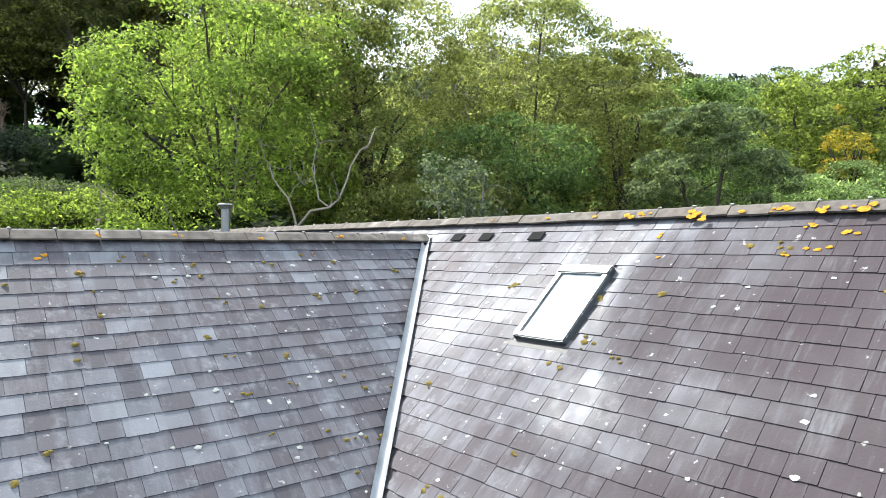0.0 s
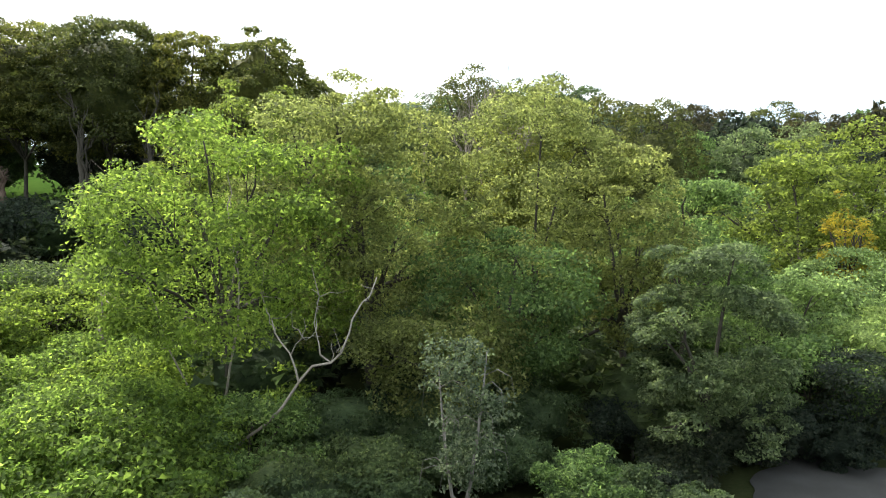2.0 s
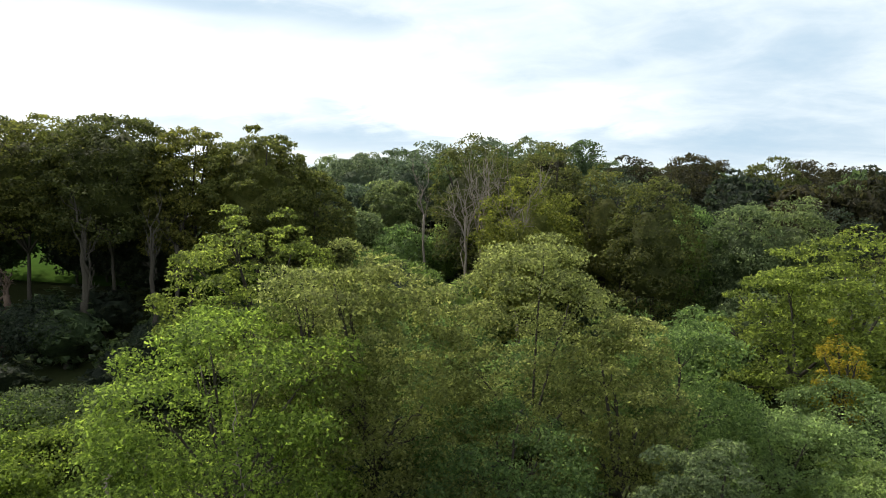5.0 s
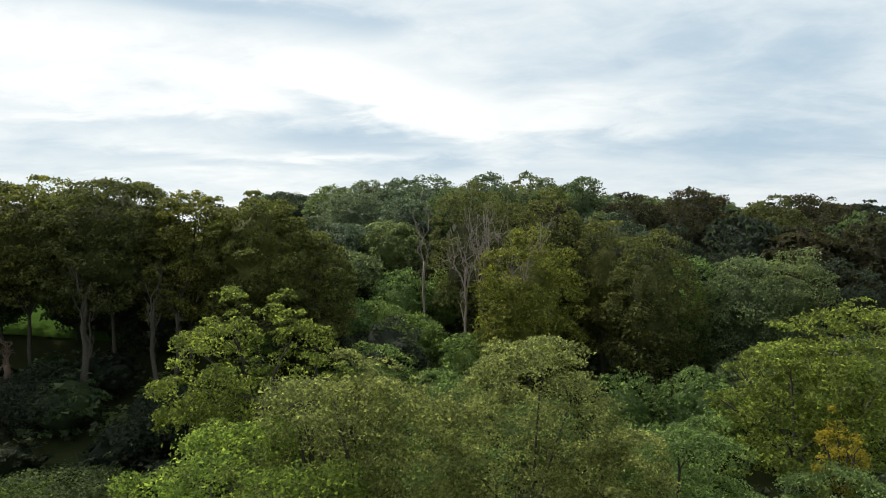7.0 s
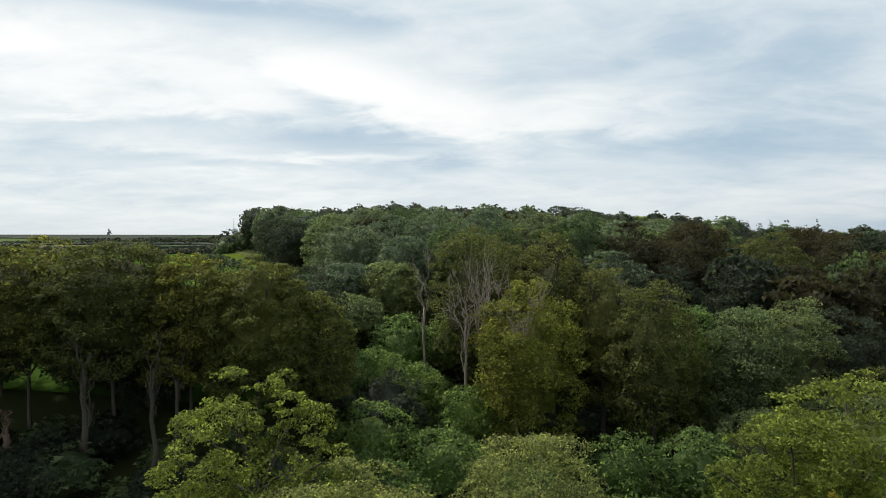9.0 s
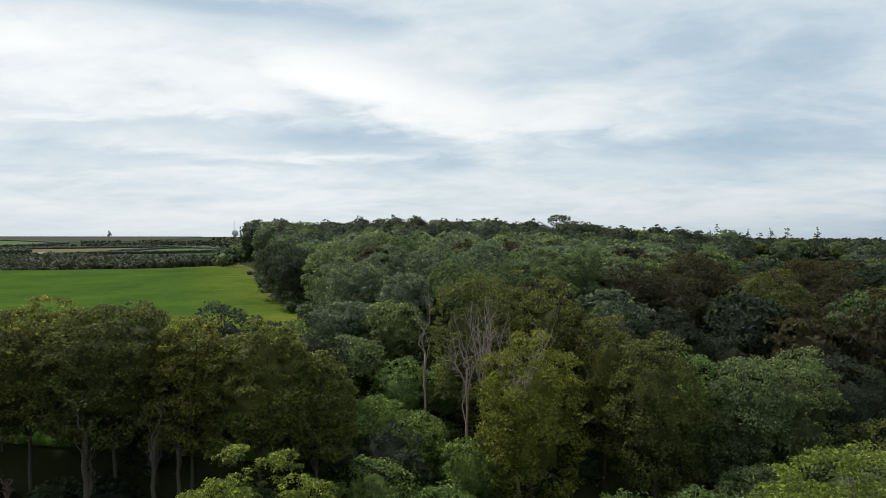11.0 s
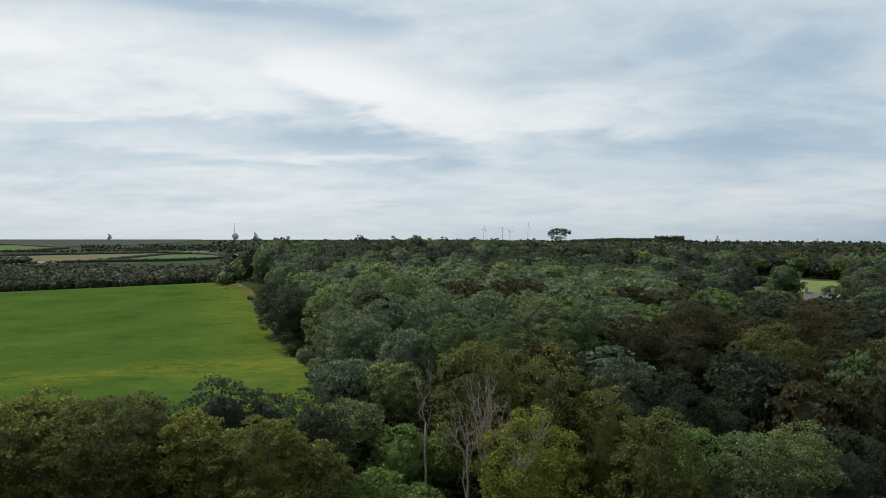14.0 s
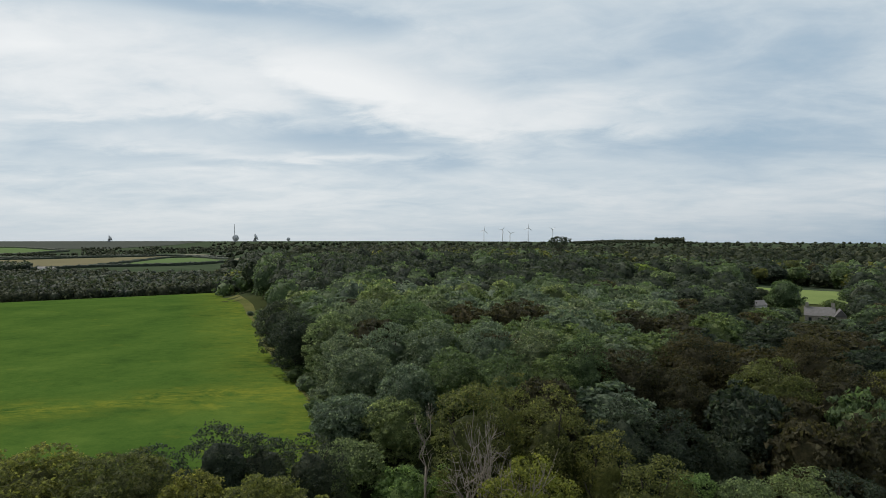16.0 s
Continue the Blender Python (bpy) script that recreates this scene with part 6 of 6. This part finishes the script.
def dish_antenna(x, y, d, facing, tilt, label):
    thing = tagged(new("dish_antenna"), label, "dish antenna", "satellite dishes on the far ridge")
    thing.matrix_basis = pose(x, y, float(land(x, y)), 0, 0, facing)
    bm_ = bmesh.new()
    bmesh.ops.create_cone(bm_, cap_ends=True, segments=8, radius1=d * 0.26, radius2=d * 0.1, depth=d * 0.5, matrix=Matrix.Translation((0, 0, d * 0.25)))
    part("pedestal", bm_, MAT_DISH_DARK, thing)
    bm_ = bmesh.new()
    rings = []
    for k in range(7):
        r = d / 2 * k / 6
        rings.append([bm_.verts.new((r * math.cos(6.2832 * i / 24), r * math.sin(6.2832 * i / 24), 0.9 * r * r / d)) for i in range(24)])
    for a, b in zip(rings[1:], rings[2:]):
        for i in range(24):
            bm_.faces.new((a[i], a[(i + 1) % 24], b[(i + 1) % 24], b[i]))
    bm_.faces.new(rings[1][::-1])
    bmesh.ops.delete(bm_, geom=rings[0], context="VERTS")
    bmesh.ops.solidify(bm_, geom=bm_.faces[:], thickness=d * 0.02)
    bmesh.ops.transform(bm_, matrix=pose(0, 0, d * 0.52, tilt), verts=bm_.verts[:])
    part("reflector", bm_, MAT_DISH, thing, soft=True)
    bm_ = bmesh.new()
    for a in (0.5, 2.6, 4.7):
        tube(bm_, [(d * 0.4 * math.cos(a), d * 0.4 * math.sin(a), d * 0.14), (0, 0, d * 0.42)], [d * 0.012, d * 0.012], 4)
    bmesh.ops.transform(bm_, matrix=pose(0, 0, d * 0.52, tilt), verts=bm_.verts[:])
    part("feed_struts", bm_, MAT_DISH_DARK, thing)
    return thing


for ratio, d, facing, tilt, words in ((-0.4992, 30, 125, 62, "large grey dish antenna tilted on the far ridge"), (-0.3108, 30, 180, 78, "large pale dish antenna facing the valley"), (-0.2812, 34, 95, 62, "tall dish antenna seen edge on"), (-0.231, 17, 200, 70, "smaller dish antenna on the far ridge")):
    dish_antenna(ratio * 3000, 3000.0, d, facing, tilt, words)
mast = tagged(new("radio_mast"), "thin grey radio mast behind the dishes", "mast")
mast.location = (-0.3117 * 3040, 3040.0, float(land(-0.3117 * 3040, 3040.0)))
bm = bmesh.new()
tube(bm, [(0, 0, 0), (0, 0, 40), (0, 0, 78)], [2.0, 1.3, 0.7], 6)
part("tower", bm, MAT_DISH_DARK, mast)


def wind_turbine(x, y, hub, turn, spin):
    thing = tagged(new("wind_turbine"), "white three-bladed wind turbine on the horizon", "wind turbine", "wind turbines on the horizon")
    thing.matrix_basis = pose(x, y, float(land(x, y)) - 4, 0, 0, turn)
    bm_ = bmesh.new()
    tube(bm_, [(0, 0, 0), (0, 0, hub * 0.5), (0, 0, hub)], [2.4, 1.9, 1.4], 10)
    part("tower", bm_, MAT_TOWER, thing, soft=True)
    bm_ = bmesh.new()
    bmesh.ops.create_cube(bm_, size=1.0, matrix=Matrix.Translation((0, 0, hub + 0.5)) @ Matrix.Diagonal((3, 8, 3, 1)))
    bmesh.ops.bevel(bm_, geom=bm_.edges[:], offset=0.8, segments=2, affect="EDGES")
    part("nacelle", bm_, MAT_TOWER, thing)
    for k in range(3):
        a = radians(spin + 120 * k)
        bm_ = bmesh.new()
        tube(bm_, [(0, -5, hub + 0.5), (9 * math.sin(a), -5, hub + 0.5 + 9 * math.cos(a)), (26 * math.sin(a), -5, hub + 0.5 + 26 * math.cos(a))], [1.2, 1.6, 0.4], 5)
        part("blade", bm_, MAT_TOWER, thing)
    return thing


for ratio, hub, turn, spin in ((0.061, 66, 10, 12), (0.0887, 70, -15, 40), (0.1, 50, 20, 75), (0.127, 80, 5, 5), (0.163, 72, 25, 55)):
    wind_turbine(ratio * 3600, 3600.0, hub, turn, spin)

# the lone spreading tree on the near skyline, and dark conifers
tree(0.1735 * 590, 590.0, 74.6, 10.8, "dark", "lone spreading dark tree on the skyline", leaves=2200, size=0.9, crown=0.5, lobes=30, lobe=0.24, squash=0.5, limbs=9, low=-0.1, fill=0.0)


def conifer(x, y, top, radius, label):
    COUNT[0] += 1
    r = np.random.default_rng(900 + COUNT[0])
    thing = tagged(new("conifer"), label, "conifer", "dark conifers on the skyline")
    z0 = float(land(x, y))
    h = top - z0
    thing.location = (x, y, z0)
    bm_ = bmesh.new()
    tube(bm_, [(0, 0, -0.5), (0, 0, h * 0.5), (0, 0, h * 0.97)], [0.4, 0.25, 0.04], 6)
    part("trunk", bm_, BARK, thing, soft=True)
    tiers = []
    for k in range(9):
        q = k / 9
        tiers.append((np.array((r.normal(0, 0.3), r.normal(0, 0.3), h * (0.3 + 0.68 * q))), np.array((radius * (1 - q) + 0.5, radius * (1 - q) + 0.5, h * 0.05))))
    v_, f_, n_ = leaf_mesh(r, tiers, 500, 1.2, 0.1, 0.2, 0.2, per=5, clump=0.8)
    mesh_object("crown", v_, f_, LEAF["dark"], thing, normals=n_)


for ratio, y_, top_, r_ in ((0.398, 640, 68, 5.5), (0.41, 655, 70, 5), (0.455, 650, 66, 4.5), (0.49, 660, 66, 4.5), (0.515, 640, 67, 5), (0.56, 660, 68, 4.5), (0.475, 560, 60, 6), (0.30, 700, 68, 4.5), (0.285, 560, 62, 5.5)):
    conifer(ratio * y_, float(y_), top_, r_, "dark pointed conifer rising above the far canopy")

# the stone house in the park
MAT_PARK_ROOF = plain("grey_slate_far", (0.12, 0.115, 0.115), 0.7, 0.0, 1.0, 0.3)
MAT_PARK_WALL = plain("grey_granite_wall", (0.30, 0.28, 0.25), 0.9, 0.0, 1.0, 0.3)
MAT_PANE = plain("dark_window_pane", (0.03, 0.035, 0.04), 0.15)
MAT_WHITE = plain("white_render", (0.5, 0.5, 0.48), 0.8, 0.0, 1.0, 0.15)
manor = tagged(new("manor_house"), "grey stone house with slate gables and a chimney among trees", "house")
mz = float(land(190, 338))
manor.matrix_basis = pose(190, 338, mz, 0, 0, -28)
TOP = 37.2 - mz
bm = bmesh.new()
bmesh.ops.create_cube(bm, size=1.0, matrix=Matrix.Translation((0, 0, (TOP - 4) / 2)) @ Matrix.Diagonal((13, 7, TOP - 4, 1)))
part("wall", bm, MAT_PARK_WALL, manor)
bm = bmesh.new()
pr = [(-7, -4, TOP - 4.2), (7, -4, TOP - 4.2), (7, 4, TOP - 4.2), (-7, 4, TOP - 4.2), (-7, 0, TOP), (7, 0, TOP)]
vs = [bm.verts.new(p) for p in pr]
for face in ((0, 1, 5, 4), (2, 3, 4, 5), (3, 2, 1, 0), (1, 2, 5), (3, 0, 4)):
    bm.faces.new([vs[i] for i in face])
part("roof", bm, MAT_PARK_ROOF, manor)
for x_ in (-5.6, 5.9):
    box_part("chimney", pose(x_, 0, TOP + 0.6), (1.5, 1.0, 3.2), MAT_PARK_WALL, manor, bevel=0.08)
for x_ in (-4.2, 0.0, 4.2):
    for z_ in (TOP - 6.0, TOP - 9.2):
        w_ = box_part("window", pose(x_, -3.52, z_), (1.3, 0.12, 1.7), MAT_PANE, manor)
bm = bmesh.new()
bmesh.ops.create_cube(bm, size=1.0, matrix=Matrix.Translation((9.0, -1.5, (TOP - 4) / 2)) @ Matrix.Diagonal((5, 10, TOP - 4, 1)))
part("wall", bm, MAT_PARK_WALL, manor)
bm = bmesh.new()
pr = [(6.2, -7, TOP - 4.1), (6.2, 4, TOP - 4.1), (11.8, 4, TOP - 4.1), (11.8, -7, TOP - 4.1), (9, -7, TOP - 0.6), (9, 4, TOP - 0.6)]
vs = [bm.verts.new(p) for p in pr]
for face in ((0, 4, 5, 1), (2, 5, 4, 3), (0, 1, 2, 3), (0, 3, 4), (2, 1, 5)):
    bm.faces.new([vs[i] for i in face])
part("roof", bm, MAT_PARK_ROOF, manor)
for gx, gy, w_, h_ in ((153, 365, 9, 8.5), (170, 362, 7, 7.0), (-0.6 * 945, 945, 9, 6.5), (-0.585 * 958, 958, 8, 5.4)):
    z_ = float(land(gx, gy))
    b = tagged(new("outbuilding"), "low pale-walled outbuilding with a grey roof", "building")
    b.matrix_basis = pose(gx, gy, z_, 0, 0, 12)
    box_part("wall", pose(0, 0, h_ * 0.32), (w_, 6, h_ * 0.64), MAT_WHITE, b)
    bm = bmesh.new()
    pr = [(-w_ / 2 - 0.4, -3.4, h_ * 0.62), (w_ / 2 + 0.4, -3.4, h_ * 0.62), (w_ / 2 + 0.4, 3.4, h_ * 0.62), (-w_ / 2 - 0.4, 3.4, h_ * 0.62), (-w_ / 2 - 0.4, 0, h_), (w_ / 2 + 0.4, 0, h_)]
    vs = [bm.verts.new(p) for p in pr]
    for face in ((0, 1, 5, 4), (2, 3, 4, 5), (3, 2, 1, 0), (1, 2, 5), (3, 0, 4)):
        bm.faces.new([vs[i] for i in face])
    part("roof", bm, MAT_PARK_ROOF, b)
# park trees round the lawn
for ratio, y_, top_, r_, hue_ in ((0.50, 372, 42, 7, "green"), (0.47, 392, 42, 6.5, "dark"), (0.585, 350, 39, 6, "green"), (0.615, 380, 45, 7, "green"), (0.63, 420, 47, 8, "olive"), (0.555, 566, 52, 8, "brown"), (0.52, 575, 54, 8, "olive"), (0.485, 570, 54, 8, "dark"), (0.59, 560, 52, 8, "green"), (0.44, 400, 44, 7, "green"), (0.515, 326, 50.5, 8.5, "green"), (0.30, 380, 57.5, 8, "lime"), (0.327, 350, 54.5, 7, "ash"), (0.285, 300, 50.3, 9, "ash"), (0.56, 520, 52, 7, "dark"), (0.53, 512, 51, 7, "green"), (0.50, 515, 50, 6.5, "dark"), (0.47, 512, 50, 7, "olive"), (0.595, 505, 50, 7, "green"), (0.452, 450, 48, 7, "dark")):
    tree(ratio * y_, float(y_), top_, r_, hue_, "rounded park tree beside the lawn", leaves=1500, size=1.1, crown=0.85, lobes=16, low=-0.7, limbs=3, group="park trees", fill=0.85)
